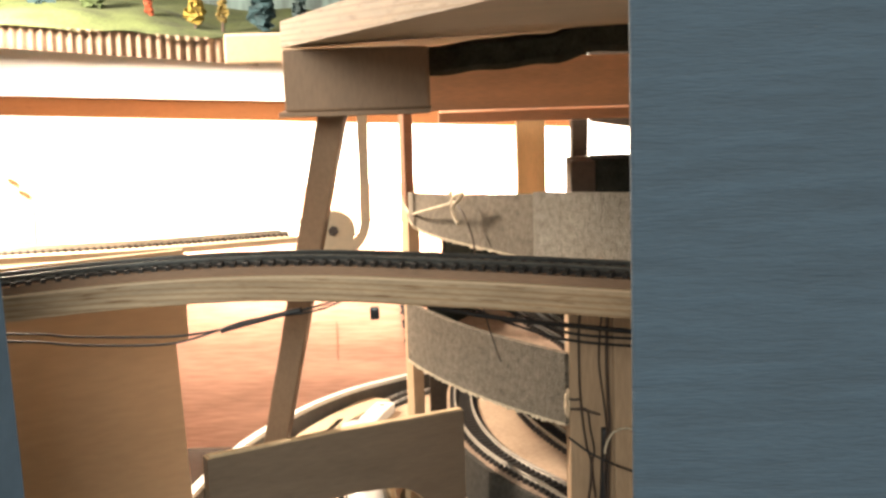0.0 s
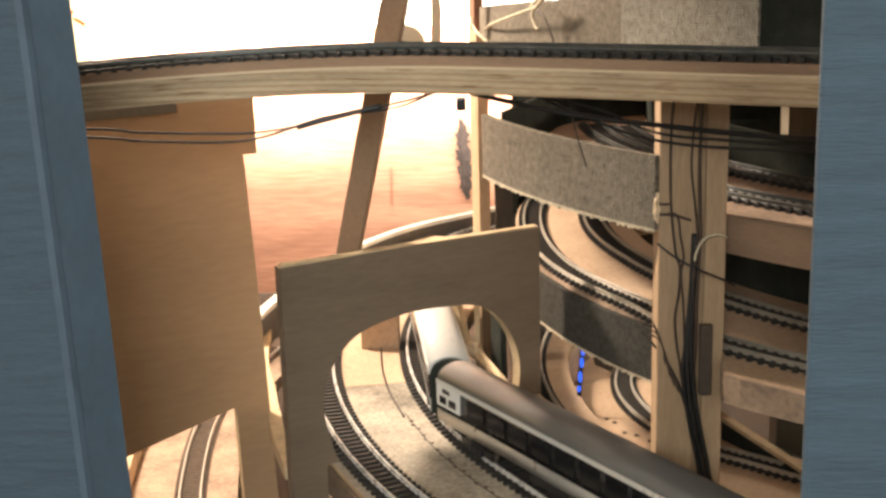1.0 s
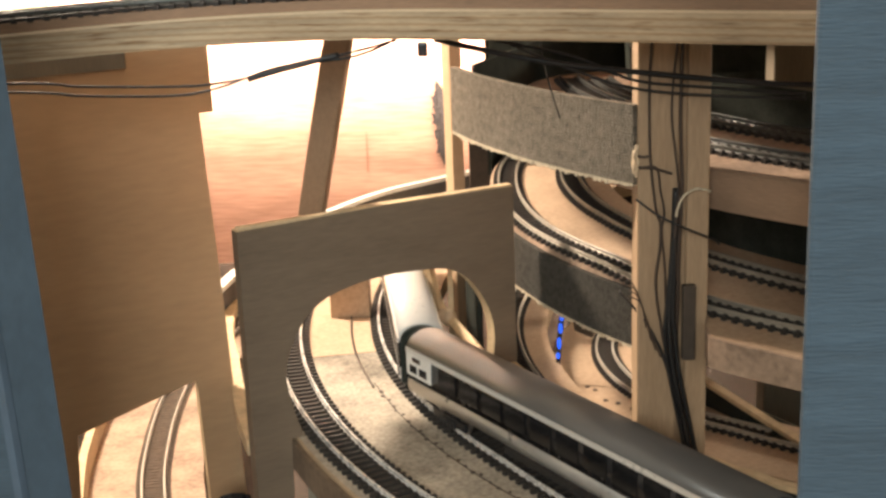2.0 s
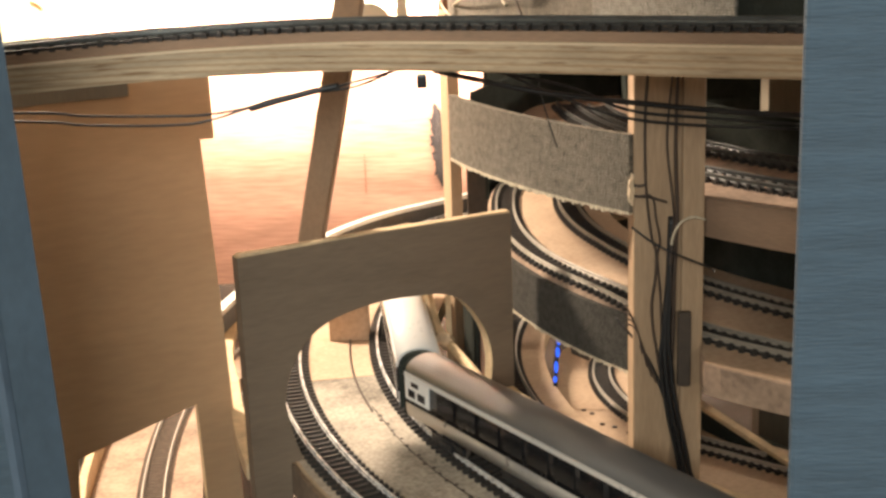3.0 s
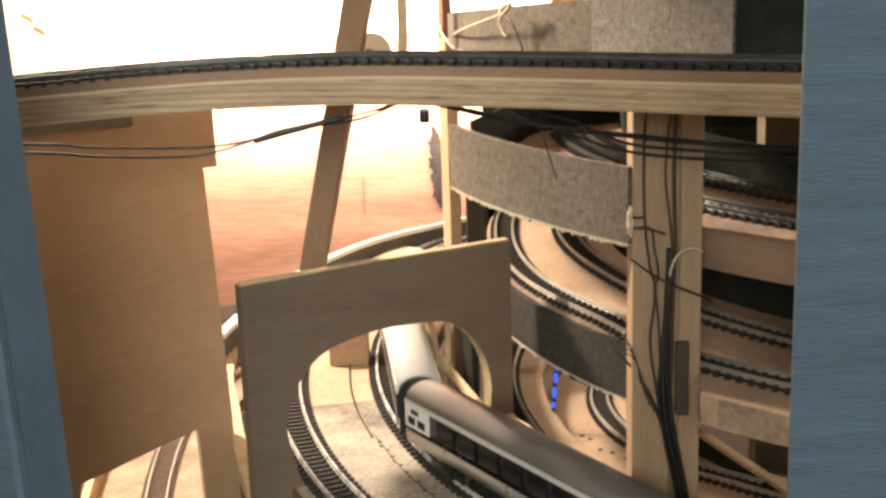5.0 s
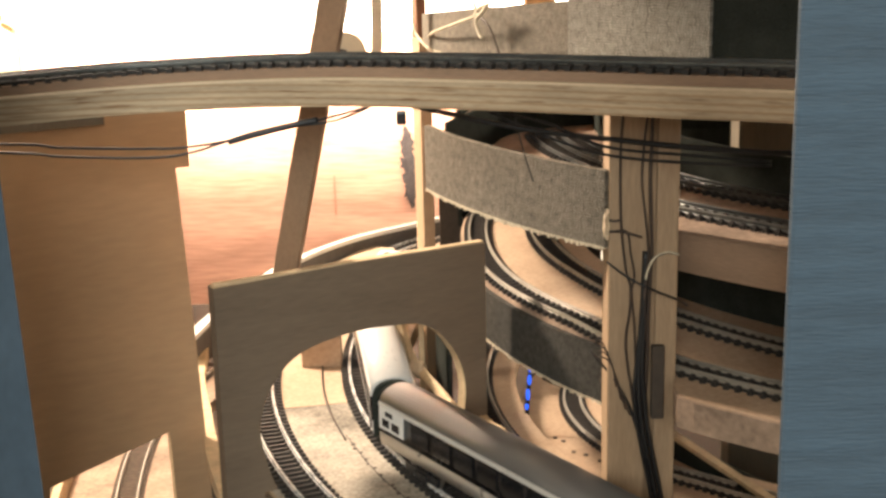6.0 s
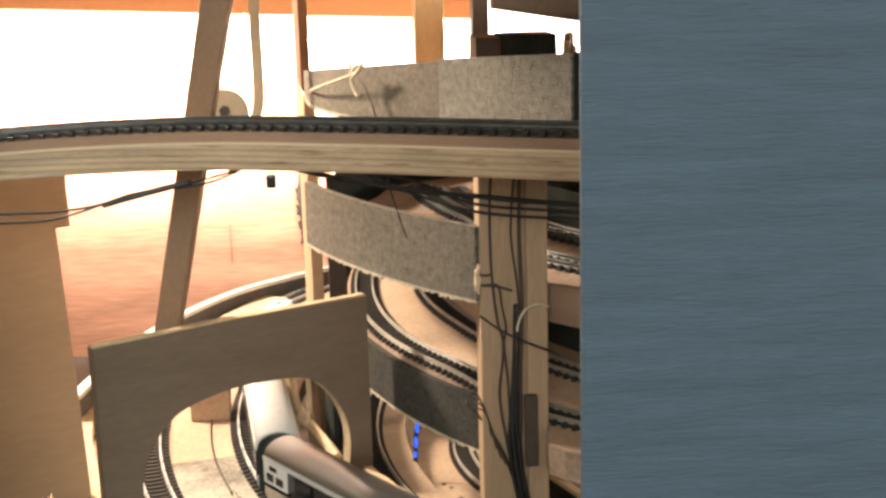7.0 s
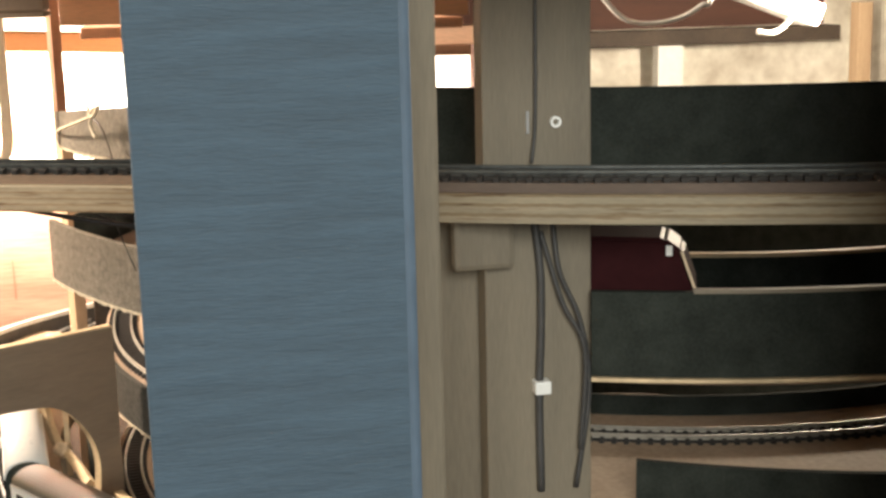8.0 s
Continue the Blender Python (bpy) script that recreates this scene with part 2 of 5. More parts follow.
# ---- builders ----


def part(name, bm, material, parent=None, label=""):
    me = bpy.data.meshes.new(name)
    bm.normal_update()
    bm.to_mesh(me)
    bm.free()
    for mt in (material if isinstance(material, (list, tuple)) else [material]):
        me.materials.append(mt)
    ob = new(name, me)
    if parent is not None:
        ob.parent = parent
    if label:
        tagged(ob, label)
    return ob


def thing(name, label, category, group="", at=(0, 0, 0)):
    ob = new(name)
    ob.empty_display_size = 0.02
    ob.location = at
    return tagged(ob, label, category, group)


def structure(name, bm, material, label="", category="wall"):
    return tagged(part(name, bm, material), label, category, kind="structure")


def add_box(bm, x0, x1, y0, y1, z0, z1, bevel=0.0, m=None, mi=0):
    vs = [bm.verts.new((x, y, z)) for x in (x0, x1) for y in (y0, y1) for z in (z0, z1)]
    fs = []
    for f in ((0, 1, 3, 2), (4, 6, 7, 5), (0, 4, 5, 1), (2, 3, 7, 6), (0, 2, 6, 4), (1, 5, 7, 3)):
        fc = bm.faces.new([vs[i] for i in f])
        fc.material_index = mi
        fs.append(fc)
    if bevel:
        es = list({e for f in fs for e in f.edges})
        r = bmesh.ops.bevel(bm, geom=es, offset=bevel, segments=2, affect="EDGES", profile=0.6)
        vs = [v for v in {v for f in r["faces"] for v in f.verts} | {v for v in vs if v.is_valid}]
    if m is not None:
        bmesh.ops.transform(bm, matrix=m, verts=[v for v in vs if v.is_valid])
    return vs


def box(x0, x1, y0, y1, z0, z1, bevel=0.0, m=None):
    bm = bmesh.new()
    add_box(bm, x0, x1, y0, y1, z0, z1, bevel, m)
    return bm


def polar(r, deg, z):
    a = radians(deg)
    return (CX + r * math.cos(a), CY + r * math.sin(a), z)


def arc_slab(bm, r0, r1, a0, a1, ztop, zbot, step=3.0, wobble=0.0, edge_mi=0, top_mi=0):
    """A curved slab between two radii; ztop and zbot are functions of the angle."""
    n = max(2, int(abs(a1 - a0) / step) + 1)
    rows = []
    for i in range(n + 1):
        a = a0 + (a1 - a0) * i / n
        w = wobble * math.sin(i * 1.7) if wobble else 0
        ri = r0(a) if callable(r0) else r0
        ro = r1(a) if callable(r1) else r1
        rows.append([bm.verts.new(polar(r, a, z)) for r, z in ((ri, ztop(a)), (ro, ztop(a)), (ro + w, zbot(a)), (ri + w, zbot(a)))])
    for p, q in zip(rows, rows[1:]):
        for k in range(4):
            f = bm.faces.new((p[k], q[k], q[(k + 1) % 4], p[(k + 1) % 4]))
            f.material_index = edge_mi if k % 2 else top_mi
    bm.faces.new(rows[0][::-1]).material_index = edge_mi
    bm.faces.new(rows[-1]).material_index = edge_mi
    bmesh.ops.recalc_face_normals(bm, faces=bm.faces)
    uv = bm.loops.layers.uv.verify()
    for f in bm.faces:
        for lp in f.loops:
            c = lp.vert.co
            lp[uv].uv = (math.atan2(c.y - CY, c.x - CX) % (2 * math.pi) * 0.46, c.z)
    return bm


def sweep(bm, pts, profile, up=(0, 0, 1)):
    """A profile (sideways, upwards) swept along points."""
    up = Vector(up)
    pts = [Vector(p) for p in pts]
    rows = []
    for i, p in enumerate(pts):
        d = (pts[min(i + 1, len(pts) - 1)] - pts[max(i - 1, 0)]).normalized()
        s = d.cross(up).normalized()
        u = s.cross(d)
        rows.append([bm.verts.new(p + s * a + u * b) for a, b in profile])
    k = len(profile)
    for p, q in zip(rows, rows[1:]):
        for j in range(k):
            bm.faces.new((p[j], p[(j + 1) % k], q[(j + 1) % k], q[j]))
    bm.faces.new(rows[0][::-1])
    bm.faces.new(rows[-1])
    bmesh.ops.recalc_face_normals(bm, faces=bm.faces)
    return bm


def smooth_line(pts, n=8):
    """Catmull-Rom through the points."""
    pts = [Vector(p) for p in pts]
    ext = [pts[0] * 2 - pts[1]] + pts + [pts[-1] * 2 - pts[-2]]
    out = []
    for i in range(1, len(ext) - 2):
        a, b, c, d = ext[i - 1:i + 3]
        for k in range(n):
            t = k / n
            out.append(0.5 * ((2 * b) + (c - a) * t + (2 * a - 5 * b + 4 * c - d) * t * t + (3 * b - a - 3 * c + d) * t ** 3))
    out.append(pts[-1])
    return out


def round_profile(r, n=6):
    return [(r * math.cos(2 * math.pi * i / n), r * math.sin(2 * math.pi * i / n)) for i in range(n)]


def wire(name, pts, r, material, label, category="cable", n=8):
    bm = bmesh.new()
    line = smooth_line(pts, n)
    sweep(bm, line, round_profile(r), up=(0.31, 0.87, 0.38))
    ob = part(name, bm, material)
    for f in ob.data.polygons:
        f.use_smooth = True
    return tagged(ob, label, category)


def cylinder(bm, a, b, r0, r1=None, n=12):
    a, b = Vector(a), Vector(b)
    d = (b - a).normalized()
    s = d.orthogonal().normalized()
    u = d.cross(s)
    r1 = r0 if r1 is None else r1
    p = [bm.verts.new(a + (s * math.cos(t) + u * math.sin(t)) * r0) for t in [2 * math.pi * i / n for i in range(n)]]
    q = [bm.verts.new(b + (s * math.cos(t) + u * math.sin(t)) * r1) for t in [2 * math.pi * i / n for i in range(n)]]
    for i in range(n):
        bm.faces.new((p[i], p[(i + 1) % n], q[(i + 1) % n], q[i]))
    bm.faces.new(p[::-1])
    bm.faces.new(q)
    return bm


GAUGE = 0.0160
RAIL_PROFILE = [(-0.0010, 0), (0.0010, 0), (0.0004, 0.0008), (0.0007, 0.0016), (0.0007, 0.0026), (0.00045, 0.0029), (-0.00045, 0.0029), (-0.0007, 0.0026), (-0.0007, 0.0016), (-0.0004, 0.0008)]


def sleeper_mesh(material, gauge, half):
    bm = bmesh.new()
    add_box(bm, -half, half, -0.00135, 0.00135, 0, 0.0022)
    for sx in (-1, 1):
        for off in (-0.0020, 0.0020):
            add_box(bm, sx * gauge / 2 + off - 0.0007, sx * gauge / 2 + off + 0.0007, -0.0011, 0.0011, 0.0020, 0.0030)
    me = bpy.data.meshes.new("sleeper")
    bm.to_mesh(me)
    bm.free()
    me.materials.append(material)
    return me


SLEEPER_MESH = sleeper_mesh(SLEEPER, GAUGE, 0.0142)
SLEEPER_DUSTY_MESH = sleeper_mesh(SLEEPER_DUSTY, GAUGE, 0.0122)
NARROW = 0.0130
SLEEPER_NARROW_MESH = sleeper_mesh(SLEEPER, NARROW, 0.0108)


def lay_track(line, label, group="model railway tracks", pitch=0.0067, metal=RAIL, mesh=SLEEPER_MESH, gauge=GAUGE):
    """Track along a line of points on the deck: two rails and its sleepers."""
    line = [Vector(p) for p in line]
    top = thing("model_track", label, "model track", group)
    for side in (-1, 1):
        pts = []
        for i, p in enumerate(line):
            d = (line[min(i + 1, len(line) - 1)] - line[max(i - 1, 0)]).normalized()
            s = d.cross(Vector((0, 0, 1))).normalized()
            pts.append(p + s * side * gauge / 2 + Vector((0, 0, 0.0020)))
        bm = bmesh.new()
        sweep(bm, pts, RAIL_PROFILE)
        part("rail", bm, metal, top)
        bm = bmesh.new()
        sweep(bm, [p - Vector((0, 0, 0.0018)) for p in pts], [(-0.0016, 0), (0.0016, 0), (0.0016, 0.0016), (-0.0016, 0.0016)])
        part("web", bm, SLEEPER, top)
    # sleepers at even steps
    acc, k, rest = 0.0, 0, bmesh.new()
    for a, b in zip(line, line[1:]):
        seg = (b - a).length
        while acc < seg:
            p = a.lerp(b, acc / seg)
            d = (b - a).normalized()
            m = Matrix.Translation(p) @ Matrix.Rotation(math.atan2(d.y, d.x) - math.pi / 2, 4, "Z")
            if k < 300:
                ob = new("sleeper", mesh)
                ob.parent = top
                ob.matrix_local = m
            else:
                add_box(rest, -0.0142, 0.0142, -0.00135, 0.00135, 0, 0.0022, m=m)
            k += 1
            acc += pitch
        acc -= seg
    if len(rest.verts):
        tagged(part("sleeper", rest, SLEEPER, top), kind="stuff")
    else:
        rest.free()
    return top


def arc_line(r, a0, a1, z, step=1.2):
    n = max(2, int(abs(a1 - a0) / step))
    return [polar(r, a0 + (a1 - a0) * i / n, z(a0 + (a1 - a0) * i / n)) for i in range(n + 1)]


# ---- the room ----
X0, X1, Y0, Y1, ZC = -1.7, 2.1, -1.9, 2.30, 2.25
structure("floor", box(X0 - 0.1, X1 + 0.1, Y0 - 0.1, Y1 + 0.1, -0.1, 0.0), CARPET, "dark brown carpeted room floor", "floor")
structure("ceiling", box(X0 - 0.1, X1 + 0.1, Y0 - 0.1, Y1 + 0.1, ZC, ZC + 0.1), ROOM, "plain plaster ceiling", "ceiling")
structure("wall_north", box(X0 - 0.1, X1 + 0.1, Y1, Y1 + 0.1, 0, ZC), FAR_WALL, "mottled cream wall behind the layout", "wall")
structure("wall_west", box(X0 - 0.1, X0, Y0, Y1, 0, ZC), ROOM, "plain plaster side wall", "wall")
structure("wall_east", box(X1, X1 + 0.1, Y0, Y1, 0, ZC), ROOM, "plain plaster side wall", "wall")
bm = bmesh.new()
add_box(bm, X0 - 0.1, -0.76, Y0 - 0.1, Y0, 0, ZC)
add_box(bm, 0.52, X1 + 0.1, Y0 - 0.1, Y0, 0, ZC)
add_box(bm, -0.76, 0.52, Y0 - 0.1, Y0, 0, 1.40)
add_box(bm, -0.76, 0.52, Y0 - 0.1, Y0, 2.15, ZC)
structure("wall_south", bm, ROOM, "plaster wall with a window opening", "wall")

# ---- base table under the layout ----
table = thing("layout_table", "wide wooden base table carrying the model railway", "table")
part("tabletop", box(-0.75, 1.5, 0.36, 1.796, 0.585, 0.61, 0.002), DARK_TOP, table)
for lx, ly in ((-0.70, 0.42), (1.42, 0.42), (-0.70, 1.62), (1.42, 1.62)):
    part("leg", box(lx - 0.024, lx + 0.024, ly - 0.024, ly + 0.024, 0, 0.585, 0.002), PINE_DULL, table)

# ---- back board ----
structure("backdrop_board", box(-1.0, 0.06, 1.797, 1.803, 0.61, 0.985), HARDBOARD, "reddish brown hardboard backing with faint streaks", "board")
structure("upper_backing", box(-1.0, 0.50, 1.798, 1.804, 0.9852, 1.60), WHITE_WALL, "white painted backing board above the hardboard", "board")
structure("backing_infill", box(0.0605, 0.50, 1.798, 1.804, 0.88, 0.985), WHITE_WALL, "white painted infill beside the hardboard", "board")
structure("crack", box(-0.1585, -0.1572, 1.7955, 1.797, 0.735, 0.790), BROWN_WOOD, "thin dark scratch down the hardboard", "scratch")

# thin ragged dark strip at the hardboard edge
dark_strip = bmesh.new()
bmesh.ops.create_grid(dark_strip, x_segments=14, y_segments=44, size=0.5)
for v in dark_strip.verts:
    u, w = v.co.x, v.co.y
    edge = 0.75 + 0.45 * noise.noise(Vector((w * 11, 3.1 * (u > 0), 0))) + 0.5 * noise.noise(Vector((w * 37, 7.3 * (u > 0), 0)))
    edge *= 1 - 0.8 * (2 * abs(w)) ** 3
    v.co = Vector((-0.0545 - 0.007 * w + u * 0.024 * edge, 1.792 + 0.002 * noise.noise(Vector((u * 6, w * 14, 2))), 0.800 + 0.112 * w + 0.006 * noise.noise(Vector((u * 9, w * 40, 5)))))
bmesh.ops.solidify(dark_strip, geom=dark_strip.faces[:], thickness=0.0015)
tagged(part("felt_rag", dark_strip, RAGGED_DARK), "ragged dark strip at the hardboard edge", "felt")

# ---- main timber ----


def post(name, x0, x1, y0, y1, z0, z1, material, label, lean=0.0, tilt_to=None):
    bm = box(x0, x1, y0, y1, z0, z1, 0.0012)
    if tilt_to:
        dx, dy = tilt_to
        for v in bm.verts:
            k = (v.co.z - z0) / (z1 - z0)
            v.co.x += dx * k
            v.co.y += dy * k
    return tagged(part(name, bm, material), label, "post", "upright timbers")


# blue painted studs that the camera looks between
BLUE_TOP = 1.55
blue_stud = thing("painted_stud", "blue textured wallpapered face on a bare pine stud", "stud")
part("paint_face", box(0.043, 0.1072, 0.2765, 0.2785, 0.0, BLUE_TOP, 0.0008), BLUE, blue_stud, "blue streaky textured covering")
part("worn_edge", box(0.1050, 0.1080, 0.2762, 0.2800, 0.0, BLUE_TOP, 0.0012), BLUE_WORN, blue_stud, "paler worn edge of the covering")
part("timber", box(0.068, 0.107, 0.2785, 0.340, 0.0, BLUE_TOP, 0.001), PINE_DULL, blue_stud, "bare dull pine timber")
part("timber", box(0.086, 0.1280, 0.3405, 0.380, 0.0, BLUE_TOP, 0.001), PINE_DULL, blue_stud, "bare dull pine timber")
# unseen wall piece, added to hold the window light off the right side
structure("wall_front", box(0.292, 2.1, 0.28, 0.34, 0.0, ZC), BLUE, "unseen blue wall piece that shades the right side", "wall")
# jamb on the other side: a front face, a splayed reveal and a bruised arris, all a little out of plumb
jamb = thing("door_jamb", "blue painted wall end with a splayed reveal, slightly out of plumb", "jamb")


def leaning_prism(plan):
    bm = bmesh.new()
    lo, hi = ([bm.verts.new((x - 0.028 * (z - 1.05), y, z)) for x, y in plan] for z in (0.0, BLUE_TOP))
    bm.faces.new(lo[::-1])
    bm.faces.new(hi)
    for i in range(len(plan)):
        k = (i + 1) % len(plan)
        bm.faces.new((lo[i], lo[k], hi[k], hi[i]))
    bmesh.ops.recalc_face_normals(bm, faces=bm.faces)
    return bm


part("front_face", leaning_prism([(-0.1985, 0.5180), (-0.1850, 0.5290), (-0.46, 0.5290), (-0.46, 0.5180)]), BLUE, jamb)
part("reveal", leaning_prism([(-0.1958, 0.5195), (-0.1820, 0.5300), (-0.1838, 0.5310), (-0.1975, 0.5205)]), BLUE_REVEAL, jamb, "splayed blue reveal, coloured paler for the light it catches")
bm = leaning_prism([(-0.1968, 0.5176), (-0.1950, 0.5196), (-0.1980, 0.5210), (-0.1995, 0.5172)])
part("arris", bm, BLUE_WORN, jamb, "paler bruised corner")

# double post of the spiral, split by a slot
front_post = thing("spiral_post", "twin pine post with cables strapped down its slot", "post", "upright timbers")
part("upright", box(0.068, 0.0885, 0.690, 0.712, 0.61, 1.040, 0.0012), PINE_DIM, front_post)
part("upright", box(0.0925, 0.104, 0.691, 0.712, 0.61, 1.040, 0.0012), PINE_DIM, front_post)
part("spacer", box(0.0883, 0.0927, 0.6935, 0.711, 0.61, 1.039), PINE_DIM, front_post)
part("terminal_block", box(0.0905, 0.0972, 0.6855, 0.6905, 0.868, 0.908, 0.001), DARK_TOP, front_post, "black plastic terminal block")

back_post = thing("back_post", "slim pine post standing askew behind the portal", "post", "upright timbers", at=(-0.0294, 1.085, 0.0))
back_post.rotation_euler = (0, 0, radians(25))
part("upright", box(0.0, 0.0103, 0.0, 0.0150, 0.61, 1.034, 0.0008), PINE, back_post)
# dark brown top length: the unlit part above the shelf, shade in colour
part("extension", box(0.0006, 0.0090, 0.0045, 0.0150, 1.0342, 1.165, 0.0006), BROWN_WOOD, back_post, "slimmer top length, its shade in the dark brown colour")
post("leaning_post", -0.1244, -0.1098, 0.8159, 0.8499, 0.898, 1.138, PINE_BACKLIT, "leaning pine strut running up to a wooden block", tilt_to=(0.0604, -0.1122))
tagged(part("strut_block", box(-0.132, -0.102, 0.780, 0.848, 0.8865, 0.8975, 0.001), PINE_DULL), "small wooden block joining the strut to the portal", "block")
post("dark_post", 0.150, 0.168, 1.475, 1.505, 0.61, 1.2, DARK_TOP, "dark wooden post in front of the bright wall")
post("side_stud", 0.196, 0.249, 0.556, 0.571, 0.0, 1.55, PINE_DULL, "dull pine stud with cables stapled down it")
post("far_post", 0.0955, 0.1310, 1.628, 1.664, 0.0, 2.24, ORANGE_POST, "far post with its warm lamp glow put into the orange colour")
bm = box(-1.0, 0.185, 1.741, 1.765, 1.081, 1.107, 0.002)
for v in bm.verts:
    v.co.z += -0.050 * (v.co.x + 0.2) - 0.002
tagged(part("wall_rail", bm, ORANGE_WOOD), "long orange stained rail across the back of the room", "rail")

# ---- plywood panel with a track opening, and the arched portal ----
PORTAL_DIR = Vector((0.872, 0.489, 0.0))
PORTAL_N = Vector((0.489, -0.872, 0.0))


def upright_board(name, origin, outline, thick, mats, hole=None):
    """A standing board: outline in (along, up) from origin, with an edge of cut wood."""
    bm = bmesh.new()
    o = Vector(origin)

    def loop(depth):
        return [bm.verts.new(o + PORTAL_DIR * a + Vector((0, 0, b)) - PORTAL_N * depth) for a, b in outline]
    f, b = loop(0), loop(thick)
    bm.faces.new(f).material_index = 0
    bm.faces.new(b[::-1]).material_index = 0
    n = len(f)
    for i in range(n):
        q = bm.faces.new((f[i], f[(i + 1) % n], b[(i + 1) % n], b[i]))
        q.material_index = 1
    bm.normal_update()
    bmesh.ops.triangulate(bm, faces=[x for x in bm.faces if len(x.verts) > 4])
    bmesh.ops.recalc_face_normals(bm, faces=bm.faces)
    return part(name, bm, mats)


panel = upright_board("plywood_panel", (-0.173, 0.852, 0.61),
                      [(0.004, 0.0), (-0.022, 0.0), (-0.026, 0.196), (-0.105, 0.176), (-0.115, 0.0), (-0.26, 0.0), (-0.26, 0.43), (0.000, 0.43),
                       (0.000, 0.368), (-0.009, 0.368), (-0.004, 0.25)], 0.006, [PLY, CUT_EDGE])
tagged(panel, "brown plywood screen cut out over a track", "panel")
bat = bmesh.new()
add_box(bat, -0.26, -0.052, -0.004, -0.0005, 0.400, 0.418)
bat.transform(Matrix.Translation((-0.173, 0.852, 0.61)) @ Matrix.Rotation(math.atan2(0.489, 0.872), 4, "Z"))
part("batten", bat, PINE_DULL, panel, "darker wooden batten")

T_Z = 0.797
arch_in = [(p.x, p.y) for p in smooth_line([(0.0315, 0.0, 0), (0.0270, 0.014, 0), (0.0230, 0.034, 0), (0.0238, 0.047, 0), (0.0300, 0.0625, 0), (0.0420, 0.0765, 0), (0.0580, 0.0842, 0), (0.0845, 0.0886, 0),
                                            (0.1120, 0.0880, 0), (0.1300, 0.0858, 0), (0.1415, 0.0800, 0), (0.1510, 0.0700, 0), (0.1590, 0.0560, 0), (0.1628, 0.0410, 0), (0.1622, 0.0240, 0), (0.1585, 0.0, 0)], 3)]
outline = [(0.0, -0.055), (0.0220, -0.055), (0.0235, 0.0)] + arch_in + [(0.179, 0.0), (0.179, 0.1305), (0.09, 0.1315), (0.0, 0.1295)]
portal = upright_board("tunnel_portal", (-0.1452, 0.7510, T_Z), outline, 0.009, [PLY_DARK, CUT_EDGE])
for f in portal.data.polygons:
    if f.material_index == 1 and f.normal.dot(PORTAL_DIR) < -0.95 and f.center.x < -0.14:
        f.material_index = 0
tagged(portal, "brown plywood tunnel portal with a round arch", "portal")
# pale top strip: the light along the portal's edge is in its colour
edge = bmesh.new()
add_box(edge, 0.001, 0.178, 0.0004, 0.0056, 0.1302, 0.1318)
for v in edge.verts:
    v.co.z += 0.0012 * noise.noise(v.co * 60)
edge.transform(Matrix.Translation((-0.1452, 0.7510, T_Z)) @ Matrix.Rotation(math.atan2(0.489, 0.872), 4, "Z"))
part("top_edge", edge, CUT_EDGE, portal, "worn top edge, its lit brightness in the pale colour")

# ---- decks of the spiral ----


def level(z225, slope=-0.0003):
    return lambda a: z225 + slope * (a - 225)


def ease(x):
    x = min(1.0, max(0.0, x))
    return x * x * (3 - 2 * x)


def deck(label, r0, r1, a0, a1, z, thick=0.012, material=DECK, edge=None):
    bm = bmesh.new()
    arc_slab(bm, r0, r1, a0, a1, z, lambda a: z(a) - thick, edge_mi=1, step=1.2 if callable(r1) else 3.0)
    ob = tagged(part("track_deck", bm, [material, edge or PLY_EDGE]), label, "deck", "spiral decks")
    outer = r1 if callable(r1) else (lambda a: r1)
    bm = bmesh.new()
    arc_slab(bm, lambda a: outer(a) + 0.0001, lambda a: outer(a) + 0.0013, a0, a1, lambda a: z(a) - 0.0004, lambda a: z(a) - thick, step=1.2 if callable(r1) else 3.0)
    part("edge_band", bm, edge or PLY_EDGE, ob, "thin edge band of the deck")
    return ob


def skirt(label, r, a0, a1, ztop, zbot, material, wobble=0.0):
    bm = bmesh.new()
    inner = r if callable(r) else (lambda a: r)
    arc_slab(bm, inner, lambda a: inner(a) + 0.004, a0, a1, ztop, zbot, step=1.2, wobble=wobble)
    ob = tagged(part("carpet_skirt", bm, material), label, "skirt", "spiral skirts")
    if material in (FELT, FELT_SHADED):
        bm = bmesh.new()
        n = int((a1 - a0) * inner(a0) * 0.01745 / 0.0022)
        for i in range(n):
            a = a0 + (a1 - a0) * (i + 0.5) / n
            m = Matrix.Translation(polar(inner(a) + 0.002, a, zbot(a))) @ Matrix.Rotation(radians(a + 90), 4, "Z") @ Matrix.Rotation(random.uniform(-0.5, 0.5), 4, "Y")
            add_box(bm, -0.0008, 0.0008, -0.0021, 0.0021, -random.uniform(0.0004, 0.0022), 0.0006, m=m)
        tagged(part("frayed_hem", bm, STRING, ob, "pale frayed backing threads"), kind="stuff")
    return ob


z3, z2, z1o, z1i, zt = level(0.9635, -0.0001), level(0.8895, 0), level(0.768, 0), level(0.777, 0.0007), lambda a: T_Z
deck("third spiral deck of plain board with two tracks", 0.345, 0.455, 150, 330, z3, 0.021, DECK_PINK, CORK)
deck("second spiral deck of plain board with two tracks", 0.359, lambda a: 0.4465 + 0.0050 * ease((a - 190) / 14) + 0.0405 * ease((a - 221) / 4.5), 150, 330, z2, 0.016, DECK, DECK_PINK)
deck("lower outer spiral deck", 0.4065, 0.4505, 150, 330, z1o)
low_inner = deck("lower inner spiral deck", 0.325, 0.400, 150, 330, z1i)
deck("bare board deck behind the portal", 0.491, 0.628, 120, 190.9, zt, 0.014, DECK)
